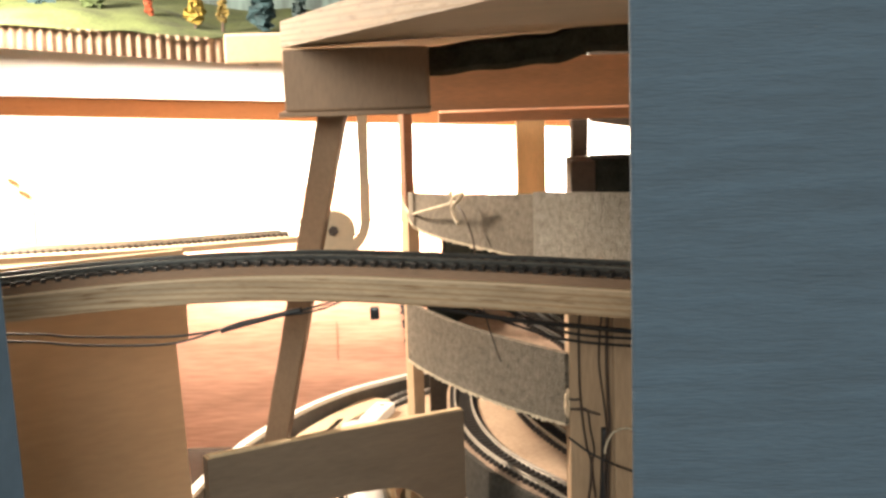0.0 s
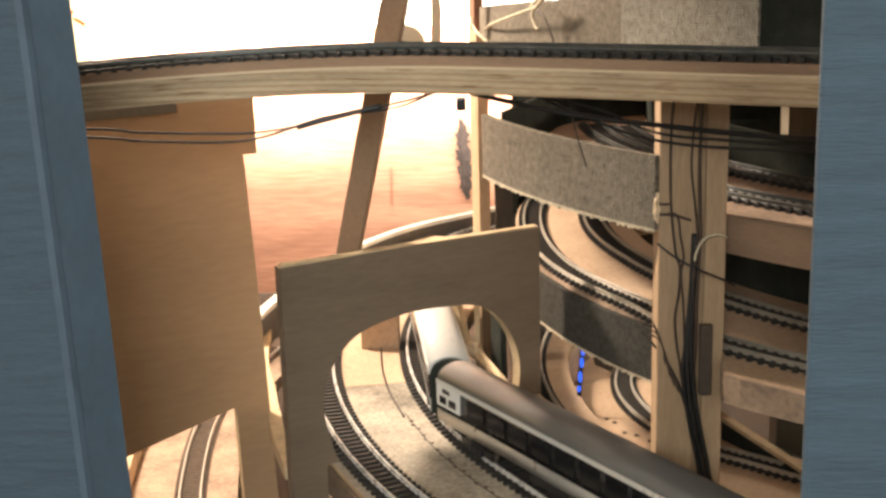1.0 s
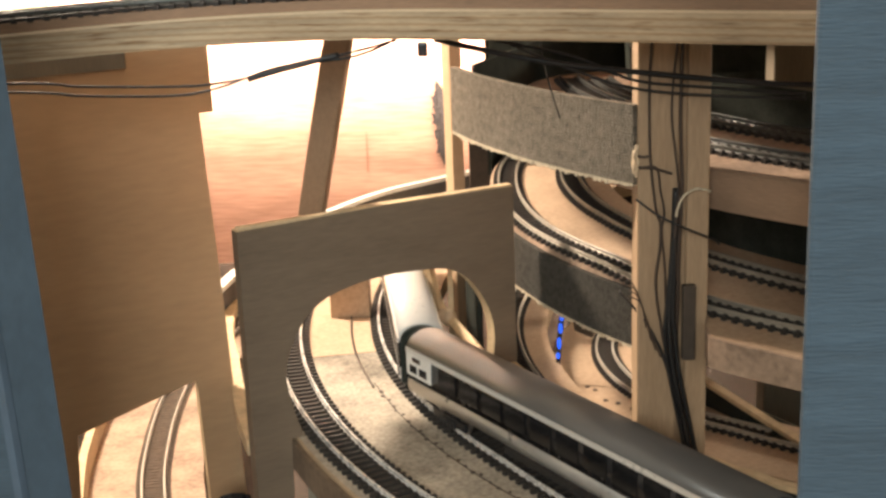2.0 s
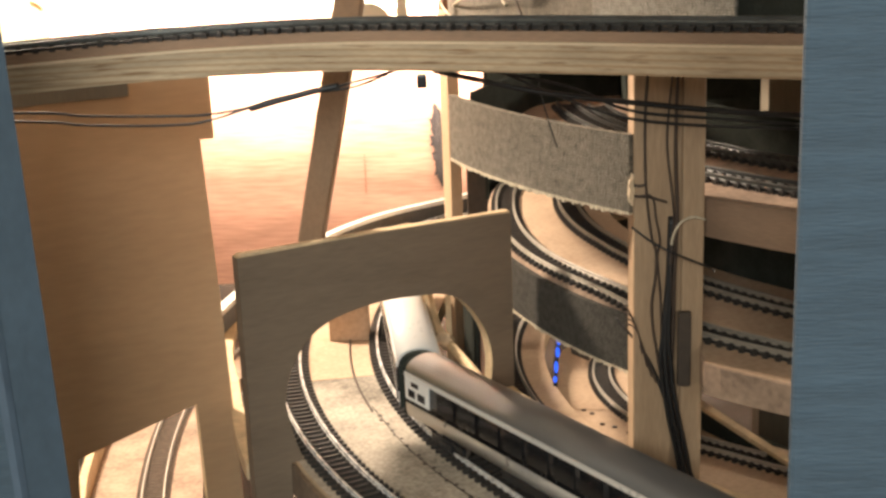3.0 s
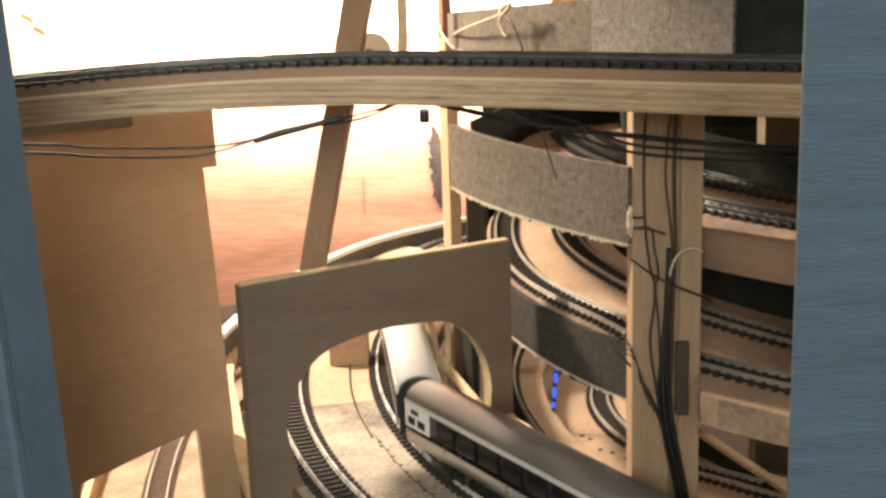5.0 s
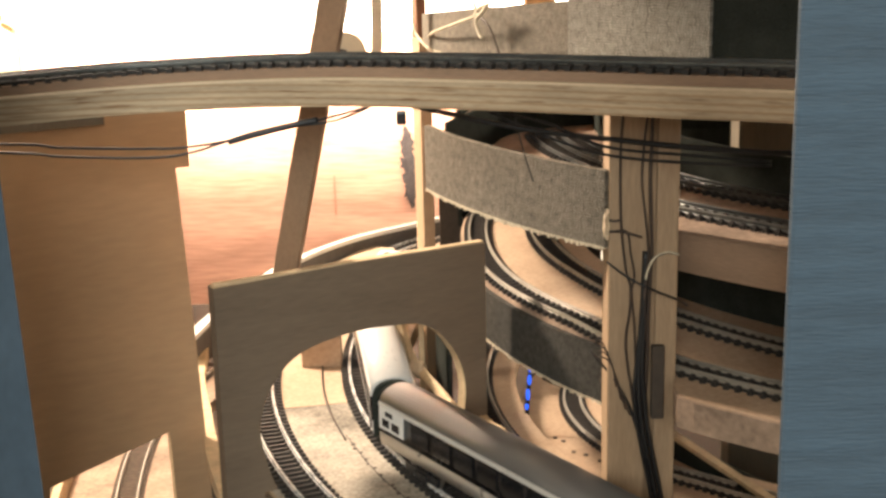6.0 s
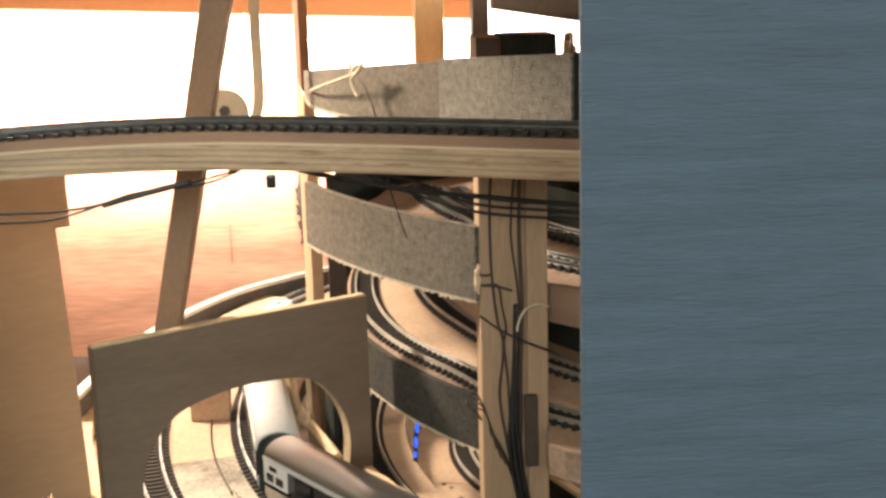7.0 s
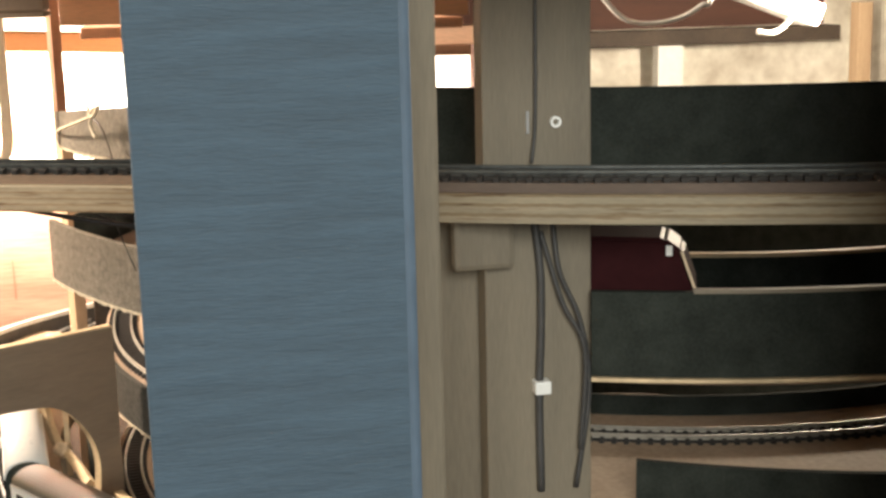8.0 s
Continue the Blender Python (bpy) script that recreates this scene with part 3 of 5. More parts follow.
deck("dusty grey double track deck through the portal", 0.481, 0.619, 191, 236, zt, 0.014, DECK_GREY)

lay_track([polar(0.5275 + 0.020 * ease((a - 211) / 24), a, T_Z) for a in [140 + 1.2 * i for i in range(81)]], "silver rails on black sleepers through the portal", metal=RAIL_BRIGHT)
lay_track(arc_line(0.6005, 140, 236, zt), "outer silver rails on black sleepers through the portal", metal=RAIL_BRIGHT)
lay_track([polar(0.4345 + 0.0070 * ease((a - 178) / 24) + 0.0165 * ease((a - 209) / 14), a, z2(a)) for a in [158 + 1.2 * i for i in range(70)]], "curved track on the second spiral deck", metal=RAIL_DULL, mesh=SLEEPER_NARROW_MESH, gauge=NARROW)
lay_track([polar(0.387 + 0.012 * min(1, max(0, (a - 198) / 37)), a, z2(a)) for a in [158 + 1.2 * i for i in range(98)]], "inner curved track on the second spiral deck", metal=RAIL_DULL, mesh=SLEEPER_NARROW_MESH, gauge=NARROW)
lay_track([polar(0.389 + 0.031 * ease((a - 200) / 18), a, z3(a)) for a in [182 + 1.2 * i for i in range(68)]], "curved track on the third spiral deck", metal=RAIL_DARK, mesh=SLEEPER_NARROW_MESH, gauge=NARROW)
lay_track(arc_line(0.368, 184, 275, z3), "inner curved track on the third spiral deck", metal=RAIL_DARK, mesh=SLEEPER_NARROW_MESH, gauge=NARROW)
lay_track(arc_line(0.4355, 158, 210, z1o), "curved track on the lower outer deck", mesh=SLEEPER_NARROW_MESH, gauge=NARROW)
lay_track([polar(0.3605 - 0.0070 * ease((a - 203) / 12), a, z1i(a)) for a in [158 + 1.2 * i for i in range(63)]], "curved track on the lower inner deck", mesh=SLEEPER_NARROW_MESH, gauge=NARROW)
# black lining round the far half of the spiral, deck to deck
for zl, zh, a0, a1 in ((0.64, 0.985, -32, 118), (0.97, 1.012, 118, 170), (0.880, 0.955, 118, 170)):
    bm = bmesh.new()
    arc_slab(bm, 0.452, 0.455, a0, a1, lambda a: zh, lambda a: zl)
    tagged(part("felt_lining", bm, BLACK_FELT), "black felt lining round the far spiral", "lining", "spiral linings")
bm = bmesh.new()
sweep(bm, smooth_line([(-0.012, 0.895, 0.9645), (0.010, 0.945, 0.9655), (0.022, 0.972, 0.966), (0.029, 0.994, 0.966), (0.039, 1.012, 0.966), (0.054, 1.025, 0.966), (0.070, 1.034, 0.966), (0.13, 1.05, 0.966), (0.30, 1.06, 0.966)], 5),
      [(0, -0.004), (0.002, -0.004), (0.002, 0.031), (0, 0.031)])
tagged(part("felt_lining", bm, BLACK_FELT), "low black felt screen standing on the third deck", "lining", "spiral linings")
# black fences on the inner edge of the decks
for r, zf, h, a0, a1 in ((0.3445, z3, 0.0225, 172, 330), (0.3585, z2, 0.030, 203, 240), (0.3585, z2, 0.012, 240, 330)):
    bm = bmesh.new()
    arc_slab(bm, r - 0.003, r, a0, a1, lambda a: zf(a) + h, lambda a: zf(a) - 0.02)
    tagged(part("felt_fence", bm, BLACK_FELT), "black felt fence along the inner deck edge", "fence", "deck fences")
bm = bmesh.new()
arc_slab(bm, 0.315, 0.318, 203, 330, lambda a: 0.766, lambda a: 0.61)
tagged(part("felt_fence", bm, BLACK_FELT), "black felt fence inside the lowest deck", "fence", "deck fences")
tagged(part("inner_post", box(0.1950, 0.2360, 0.95, 0.975, 0.61, 1.041, 0.001), PINE_DULL), "dull timber upright inside the spiral", "post", "upright timbers")

skirt("grey carpet skirt round the third spiral deck", 0.4935, 198.3, 220.0, lambda a: 1.000, lambda a: 0.960, FELT)
skirt("black felt skirt round the third spiral deck", 0.4985, 246.5, 318, lambda a: 1.000, lambda a: 0.958, BLACK_FELT)
skirt("grey carpet skirt under the second spiral deck, coloured dark for shade", 0.4525, 185, 215.5, lambda a: z2(a) - 0.003, lambda a: z2(a) - 0.036, FELT_SHADED)
skirt("black felt skirt round the second spiral deck", 0.4925, 249.0, 318, lambda a: 0.9136 - 0.00062 * (a - 248), lambda a: z2(a) - 0.060, BLACK_FELT)
skirt("grey carpet skirt tied round the upper spiral", lambda a: 0.457 + 0.0125 * ease((208 - a) / 20), 183.5, 212.0, lambda a: 1.080 - 0.00070 * (212 - a), lambda a: 1.040, FELT)
skirt("pale grey carpet skirt round the upper spiral", 0.4585, 212.1, 224.3, lambda a: 1.0815 + 0.0005 * (a - 212.5), lambda a: 1.040, FELT_LIGHT)
skirt("black felt skirt round the upper spiral", 0.457, 224.4, 318, lambda a: 1.088 + 0.006 * ease((a - 226) / 8), lambda a: 1.040, BLACK_FELT)
# pale approach deck at upper skirt level, added to shade the third deck
bm = bmesh.new()
arc_slab(bm, 0.40, 0.455, 178, 192, lambda a: 1.0445, lambda a: 1.0415)
tagged(part("track_deck", bm, WHITE_WALL), "white topped deck added by the upper spiral to shade the third deck", "deck", "spiral decks")
# ring board that the upper skirts hang from
bm = bmesh.new()
arc_slab(bm, 0.345, 0.4565, 199, 318, lambda a: 1.050, lambda a: 1.042, edge_mi=1)
tagged(part("ring_board", bm, [DECK, PLY_EDGE]), "narrow ring board inside the upper skirts", "deck", "spiral decks")
# parapet of the double track deck
PARAPET = smooth_line([polar(r, a, 0) for a, r in ((126, 0.592), (136, 0.600), (143.5, 0.6125), (151, 0.632), (159, 0.641), (168, 0.648), (176.6, 0.654), (180.8, 0.660))], 6)
bm = bmesh.new()
sweep(bm, [p + Vector((0, 0, 0.785)) for p in PARAPET], [(-0.0025, 0), (0.0025, 0), (0.0025, 0.0282), (-0.0025, 0.0282)])
parapet = tagged(part("deck_parapet", bm, PARAPET_SHADE), "bent board parapet along the deck, its shaded face coloured dark", "parapet")
# white wall colour puts the brightly lit top into the capping
bm = bmesh.new()
sweep(bm, [p + Vector((0, 0, 0.8132)) for p in PARAPET], [(-0.004, 0), (0.004, 0), (0.004, 0.004), (-0.004, 0.004)])
part("capping", bm, WHITE_WALL, parapet, "pale wooden capping strip")
bm = bmesh.new()
arc_slab(bm, lambda a: float(np.interp(a, (174, 181.5, 184, 190, 195.5, 202.5), (0.6575, 0.6465, 0.6435, 0.6355, 0.6350, 0.6410))),
         lambda a: float(np.interp(a, (174, 178, 182.4, 186, 193.5, 202.5), (0.6660, 0.6635, 0.6555, 0.6485, 0.6425, 0.6480))), 174, 202.5, lambda a: T_Z, lambda a: T_Z - 0.010, step=1.5)
tagged(part("edge_strip", bm, CUT_EDGE), "pale wooden margin along the flared deck edge", "strip")

# left lower track
X_Z = 0.70
left_line = smooth_line([(-0.2215, 0.790, X_Z), (-0.2415, 0.870, X_Z), (-0.2570, 0.94, X_Z), (-0.2705, 1.05, X_Z), (-0.270, 1.15, X_Z), (-0.245, 1.28, X_Z)], 10)
bm = bmesh.new()
sweep(bm, [p - Vector((0, 0, 0.012)) for p in left_line], [(-0.048, 0), (0.036, 0), (0.036, 0.012), (-0.048, 0.012)])
tagged(part("track_deck", bm, DECK_PINK), "pale board carrying a single low track", "deck")
lay_track(left_line, "single dusty low track beside the plywood screen", pitch=0.0052, mesh=SLEEPER_DUSTY_MESH)

# ---- crossing shelf with its track ----
SHELF = [(-0.42, 0.575), (-0.30, 0.615), (-0.22, 0.645), (-0.172, 0.660), (-0.12, 0.663), (-0.065, 0.652), (-0.013, 0.632), (0.035, 0.611), (0.08, 0.588),
         (0.125, 0.566), (0.17, 0.535), (0.25, 0.500), (0.355, 0.465), (0.50, 0.428), (0.70, 0.40)]
line = smooth_line([(x, y, -0.006 * (max(0.0, -0.05 - x) / 0.2) ** 1.2) for x, y in SHELF], 14)
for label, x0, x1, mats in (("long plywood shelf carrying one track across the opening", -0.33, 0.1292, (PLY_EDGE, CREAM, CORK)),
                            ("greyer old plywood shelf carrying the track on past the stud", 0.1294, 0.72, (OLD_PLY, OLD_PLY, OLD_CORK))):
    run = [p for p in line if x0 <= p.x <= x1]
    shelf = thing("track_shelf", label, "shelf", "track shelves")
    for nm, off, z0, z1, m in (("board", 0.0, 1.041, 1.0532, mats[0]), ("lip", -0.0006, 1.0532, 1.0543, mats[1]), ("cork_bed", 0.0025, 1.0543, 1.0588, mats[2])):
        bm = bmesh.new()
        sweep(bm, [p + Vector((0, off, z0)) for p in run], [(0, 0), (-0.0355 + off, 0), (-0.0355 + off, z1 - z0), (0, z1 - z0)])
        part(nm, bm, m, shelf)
lay_track([p + Vector((0.003, 0.0180, 1.0588)) for p in line if p.x > -0.33], "dull track on the crossing shelf seen edge on", pitch=0.0074, metal=RAIL_DARK)

# ---- upper board, block and black cloth ----
bm = bmesh.new()
q = [(-0.083, 0.705, 1.170), (0.030, 0.345, 1.181), (0.60, 0.345, 1.205), (0.60, 1.0, 1.192), (-0.06, 1.0, 1.168)]
lo = [bm.verts.new(p) for p in q]
hi = [bm.verts.new((p[0], p[1], p[2] + 0.014)) for p in q]
bm.faces.new(lo[::-1]).material_index = 0
bm.faces.new(hi).material_index = 0
for i in range(5):
    bm.faces.new((lo[i], lo[(i + 1) % 5], hi[(i + 1) % 5], hi[i])).material_index = 1
tagged(part("upper_board", bm, [CREAM, PLY_EDGE]), "pale plywood upper deck seen from below", "deck")
bm = box(-0.0785, -0.0035, 0.672, 0.715, 1.137, 1.169, 0.0015)
block = tagged(part("support_block", bm, PINE_BACKLIT), "wooden block under the upper deck, its backlit shade coloured brown", "block")
part("foot_plate", box(-0.0815, -0.0030, 0.669, 0.716, 1.1342, 1.1369, 0.0006), PINE_BACKLIT, block, "thin overhanging plate")

# ---- the train on the inner track of the portal deck ----
COACH_L = 0.292


def extrude_section(bm, sec, x0, x1):
    a = [bm.verts.new((x0, p, q)) for p, q in sec]
    b = [bm.verts.new((x1, p, q)) for p, q in sec]
    n = len(sec)
    for i in range(n):
        f = bm.faces.new((a[i], a[(i + 1) % n], b[(i + 1) % n], b[i]))
        f.smooth = True
    bm.faces.new(a[::-1])
    bm.faces.new(b)
    bmesh.ops.recalc_face_normals(bm, faces=bm.faces)


def bogie_mesh():
    bm = bmesh.new()
    for sy in (-1, 1):
        add_box(bm, -0.017, 0.017, sy * 0.0125 - 0.001, sy * 0.0125 + 0.001, 0.0035, 0.0085)
        add_box(bm, -0.006, 0.006, sy * 0.0135 - 0.001, sy * 0.0135 + 0.001, 0.002, 0.007)
    add_box(bm, -0.007, 0.007, -0.012, 0.012, 0.006, 0.0130)
    return bm


def coach(p, q, band, label, roof_mat):
    """A coach between two points over the track: silver lower body, dark window band, end panels, roof."""
    p, q = Vector(p), Vector(q)
    d = (q - p).normalized()
    top = thing("passenger_coach", label, "train coach", "coaches of the train", at=(p + q) / 2)
    top.rotation_euler = (0, 0, math.atan2(d.y, d.x))
    top.scale = (1, 0.9, 0.97)
    half = (q - p).length / 2 - 0.0048
    bm = bmesh.new()
    extrude_section(bm, [(-0.0146, 0.0120), (0.0146, 0.0120), (0.0156, 0.0160), (0.0156, 0.0218), (-0.0156, 0.0218), (-0.0156, 0.0160)], -half, half)
    part("body", bm, SILVER, top)
    bm = bmesh.new()
    extrude_section(bm, [(-0.0154, 0.0218), (0.0154, 0.0218), (0.0150, 0.0400), (-0.0150, 0.0400)], -half, half)
    part("window_band", bm, band, top, "dark gloss band round the windows")
    bm = bmesh.new()
    rs = [(-0.0153, 0.0395), (0.0153, 0.0395)] + [(0.0153 * math.cos(math.pi * i / 16), 0.0400 + 0.0100 * math.sin(math.pi * i / 16) ** 0.85) for i in range(1, 16)]
    extrude_section(bm, rs, -half + 0.0005, half - 0.0005)
    part("roof", bm, roof_mat, top, "smooth silver grey curved roof")
    for sy in (-1, 1):
        part("waist_line", box(-half, half, sy * 0.0156 - 0.0004, sy * 0.0156 + 0.0004, 0.0213, 0.0222), COACH_BLACK, top)
        # gutter in the lit roof colour, so its glint is painted on
        part("gutter", box(-half, half, sy * 0.0155 - 0.0007, sy * 0.0155 + 0.0007, 0.0385, 0.0412), ROOF_LIT, top)
        n = 11
        for k in range(n):
            x = -half + 0.044 + (2 * half - 0.060) * k / (n - 1)
            part("window", box(x - 0.0088, x + 0.0088, sy * 0.0154 - 0.0004, sy * 0.0154 + 0.0004, 0.0245, 0.0368), COACH_GLASS, top)
        for end in (-1,):
            x = end * (half - 0.0135)
            panel_ = part("end_panel", box(x - 0.0132, x + 0.0132, sy * 0.0155 - 0.0005, sy * 0.0155 + 0.0005, 0.0238, 0.0392), WHITE_PLASTIC, top, "white end panel with a door")
            part("door_window", box(x - 0.0095, x - 0.0020, sy * 0.0161 - 0.0003, sy * 0.0161 + 0.0003, 0.0260, 0.0310), COACH_GLASS, panel_)
            part("door_window", box(x + 0.0010, x + 0.0090, sy * 0.0161 - 0.0003, sy * 0.0161 + 0.0003, 0.0260, 0.0310), COACH_GLASS, panel_)
            part("door_window", box(x - 0.0060, x + 0.0020, sy * 0.0161 - 0.0003, sy * 0.0161 + 0.0003, 0.0335, 0.0365), COACH_GLASS, panel_)
    for x in (-half - 0.0021, half + 0.0021):
        bm = bmesh.new()
        for k in range(3):
            g = 0.0010 * (k % 2)
            sec = [(-0.0146 + g, 0.012), (0.0146 - g, 0.012)] + [((0.0146 - g) * math.cos(math.pi * i / 10), 0.0395 + (0.0096 - g) * math.sin(math.pi * i / 10)) for i in range(11)]
            extrude_section(bm, sec, x - 0.0021 + k * 0.0014, x - 0.0007 + k * 0.0014)
        part("gangway", bm, BLACK_FELT, top, "black folded gangway")
    part("underframe", box(-0.045, 0.045, -0.013, 0.013, 0.004, 0.0122, 0.001), COACH_BLACK, top)
    for x in (-half + 0.042, half - 0.042):
        bg = part("bogie", bogie_mesh(), COACH_BLACK, top)
        bg.location = (x, 0, 0)
        for wx in (-0.011, 0.011):
            for sy in (-1, 1):
                bm = bmesh.new()
                cylinder(bm, (wx, sy * 0.0075, 0.0055), (wx, sy * 0.0097, 0.0055), 0.0058, n=14)
                part("wheel", bm, STEEL, bg)
    return top


STEP = math.degrees(2 * math.asin(COACH_L / 2 / 0.5360))
G0 = 202.6
COUPLING = polar(0.5360, G0, T_Z + 0.0048)
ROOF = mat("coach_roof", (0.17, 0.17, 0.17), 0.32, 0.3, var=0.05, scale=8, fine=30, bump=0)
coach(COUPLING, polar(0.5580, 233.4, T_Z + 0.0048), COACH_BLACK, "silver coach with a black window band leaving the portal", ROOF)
coach(polar(0.5360, G0 - STEP, T_Z + 0.0048), COUPLING, COACH_BLACK, "silver coach passing under the portal, its roof coloured pale for lamp light", ROOF_LIT)

# ---- details of the portal deck ----
bm = bmesh.new()
arc_slab(bm, 0.4740, 0.4780, 202.4, 236, lambda a: 0.8125, lambda a: 0.760, step=1.5)
deck_fascia = tagged(part("deck_fascia", bm, BLACK_FELT), "black felt fascia along the inner edge of the portal deck", "fascia")
bm = bmesh.new()
arc_slab(bm, 0.4730, 0.4790, 202.4, 236, lambda a: 0.8155 + 0.0006 * math.sin(a * 2.3), lambda a: 0.8127, step=1.5)
part("capping", bm, CUT_EDGE, deck_fascia, "rough pale wooden capping strip")
bm = bmesh.new()
arc_slab(bm, 0.6193, 0.6230, 203.2, 236, lambda a: T_Z - 0.002, lambda a: T_Z - 0.020, step=1.5)
tagged(part("deck_edging", bm, DIRTY_WOOD), "worn wooden strip along the outer deck edge", "edging")
wire("deck_seam", [polar(0.5535, a, T_Z + 0.0001) for a in (197, 204, 211, 218, 226, 234)], 0.00035, WIRE_BROWN, "thin dark joint line along the dusty deck", "seam")
wire("deck_wire", [polar(0.556, a, T_Z + 0.0008) for a in (176, 182, 188, 193, 198)], 0.0007, WIRE_BROWN, "thin brown wire lying along the dusty deck")
for k in range(22):
    a = 199 + k * 0.85 + random.uniform(-0.35, 0.35)
    x, y, _ = polar(0.553 + 0.0012 * math.sin(k * 2.1), a, 0)
    bm = bmesh.new()
    cylinder(bm, (x, y, T_Z - 0.0005), (x, y, T_Z + 0.0005), random.uniform(0.0008, 0.0015), n=7)
    tagged(part("nail_head", bm, WIRE_BROWN), "small dark nail head in the deck joint", "nail", "nails along the deck joint")
bm = box(-0.124, -0.094, 0.983, 1.000, T_Z, T_Z + 0.030, 0.001)
tagged(part("riser_block", bm, DECK), "small wooden riser block on the bare deck", "block")
brace = thing("plastered_strut", "short pine strut with plaster lumps beside the portal", "strut")
bm = bmesh.new()
sweep(bm, smooth_line([(-0.0510, 0.940, 0.868), (-0.0462, 0.935, 0.8445), (-0.0430, 0.930, 0.8310), (-0.0389, 0.926, 0.8205), (-0.0310, 0.915, 0.8150), (-0.0215, 0.885, 0.8140), (-0.0123, 0.848, 0.8150)], 5),
      [(-0.0024, -0.003), (0.0024, -0.003), (0.0024, 0.003), (-0.0024, 0.003)], up=(0.3, 0.8, 0.5))
part("strip", bm, CUT_EDGE, brace)
part("strip", box(-0.0338, -0.0300, 0.931, 0.936, 0.61, 0.862), CUT_EDGE, brace)
bm = bmesh.new()
bmesh.ops.create_icosphere(bm, subdivisions=3, radius=0.0062, matrix=Matrix.Translation((-0.0345, 0.922, 0.8165)))
for v in bm.verts:
    v.co += v.normal * 0.004 * noise.noise(v.co * 160)
part("plaster_lump", bm, CREAM, brace, "rough cream plaster lump")
for k, (px, py, pz, pr) in enumerate(((-0.020, 0.842, T_Z, 0.010), (-0.028, 0.866, T_Z, 0.006), (-0.001, 0.815, T_Z, 0.009))):
    bm = bmesh.new()
    bmesh.ops.create_icosphere(bm, subdivisions=2, radius=pr)
    for v in bm.verts:
        v.co += v.normal * pr * 0.5 * noise.noise(v.co * 200 + Vector((k, 0, 0)))
        v.co = Vector((v.co.x + px, v.co.y + py, v.co.z * 0.18 + pz + 0.0012))
    tagged(part("plaster_crumb", bm, CREAM), "flat dusty plaster crumb on the deck", "plaster", "plaster crumbs")

bm = bmesh.new()
arc_slab(bm, 0.600, 0.6275, 148, 172, lambda a: T_Z + 0.005, lambda a: T_Z, step=1.5)
tagged(part("edge_strip", bm, CREAM), "pale wooden strip along the foot of the parapet", "strip")
white_case = thing("white_box", "low white plastic box with holes lying on the deck", "box", at=(-0.0770, 1.2530, T_Z))
white_case.rotation_euler = (0, 0, math.atan2(0.093, 0.023))
part("body", box(-0.048, 0.048, -0.010, 0.010, 0.0, 0.011, 0.002), WHITE_PLASTIC, white_case)
for hx in (-0.036, 0.034):
    bm = bmesh.new()
    cylinder(bm, (hx, 0, 0.0105), (hx, 0, 0.0116), 0.0032, n=14)
    part("hole", bm, COACH_BLACK, white_case, "dark round hole")
bm = bmesh.new()
sweep(bm, [(-0.122, 1.206, T_Z), (-0.109, 1.261, T_Z)], [(-0.003, 0), (0.003, 0), (0.003, 0.005), (-0.003, 0.005)])
tagged(part("loose_stick", bm, PINE), "short yellow pine stick lying on the deck", "stick", "loose sticks")
for a, r in ((190.5, 0.389), (192, 0.386), (196, 0.388), (197.5, 0.383), (200, 0.380), (203, 0.386)):
    x, y, z = polar(r, a, z1i(a))
    bm = bmesh.new()
    cylinder(bm, (x, y, z - 0.0005), (x, y, z + 0.0008), 0.0018, n=8)
    part("screw_head", bm, WIRE_BROWN, low_inner)

# dark felt below the inner edge of the portal deck, and a dark board beside the back post
bm = bmesh.new()
arc_slab(bm, 0.4660, 0.4690, 168, 191, lambda a: 0.838, lambda a: 0.69, step=1.5)
tagged(part("felt_lining", bm, BLACK_FELT), "black felt hanging beside the portal deck", "lining", "spiral linings")
tagged(part("dark_board", box(-0.0165, 0.060, 1.130, 1.136, 0.797, 0.930, 0.001), DARK_TOP), "dark brown board standing beside the back post", "board")

# risers holding the decks over the table
for k, (r, a, zb) in enumerate(((0.93, 168.8, 0.9850), (0.60, 150, 0.783), (0.60, 175, 0.783), (0.61, 205, 0.783), (0.615, 228, 0.783), (0.424, 200, 0.7545), (0.424, 250, 0.7395),
                                (0.355, 195, 0.736), (0.355, 255, 0.718))):
    x, y, _ = polar(r, a, 0)
    bm = box(x - 0.009, x + 0.009, y - 0.009, y + 0.009, 0.61, zb)
    tagged(part("riser", bm, PINE_DULL), "plain pine riser under a track deck", "riser", "deck risers")
bm = box(-0.245, -0.225, 0.90, 0.92, 0.61, X_Z - 0.012)
tagged(part("riser", bm, PINE_DULL), "plain pine riser under a track deck", "riser", "deck risers")
bm = bmesh.new()
sweep(bm, [p + Vector((-0.050, 0, -0.012)) for p in left_line], [(-0.003, 0), (0.003, 0), (0.003, 0.030), (-0.003, 0.030)])
tagged(part("deck_parapet", bm, CUT_EDGE), "low pale parapet beside the low track", "parapet")

# blue light strip between the lower decks
led = thing("blue_strip", "short stick of glowing blue beads between the lower decks", "light strip")
bm = bmesh.new()
sweep(bm, smooth_line([(0.0497, 0.952, 0.836), (0.0478, 0.952, 0.805), (0.0456, 0.952, 0.785), (0.0440, 0.952, 0.755)], 4), [(-0.0016, -0.0008), (0.0016, -0.0008), (0.0016, 0.0008), (-0.0016, 0.0008)], up=(0, 1, 0))
part("stick", bm, COACH_BLACK, led, "black backing")
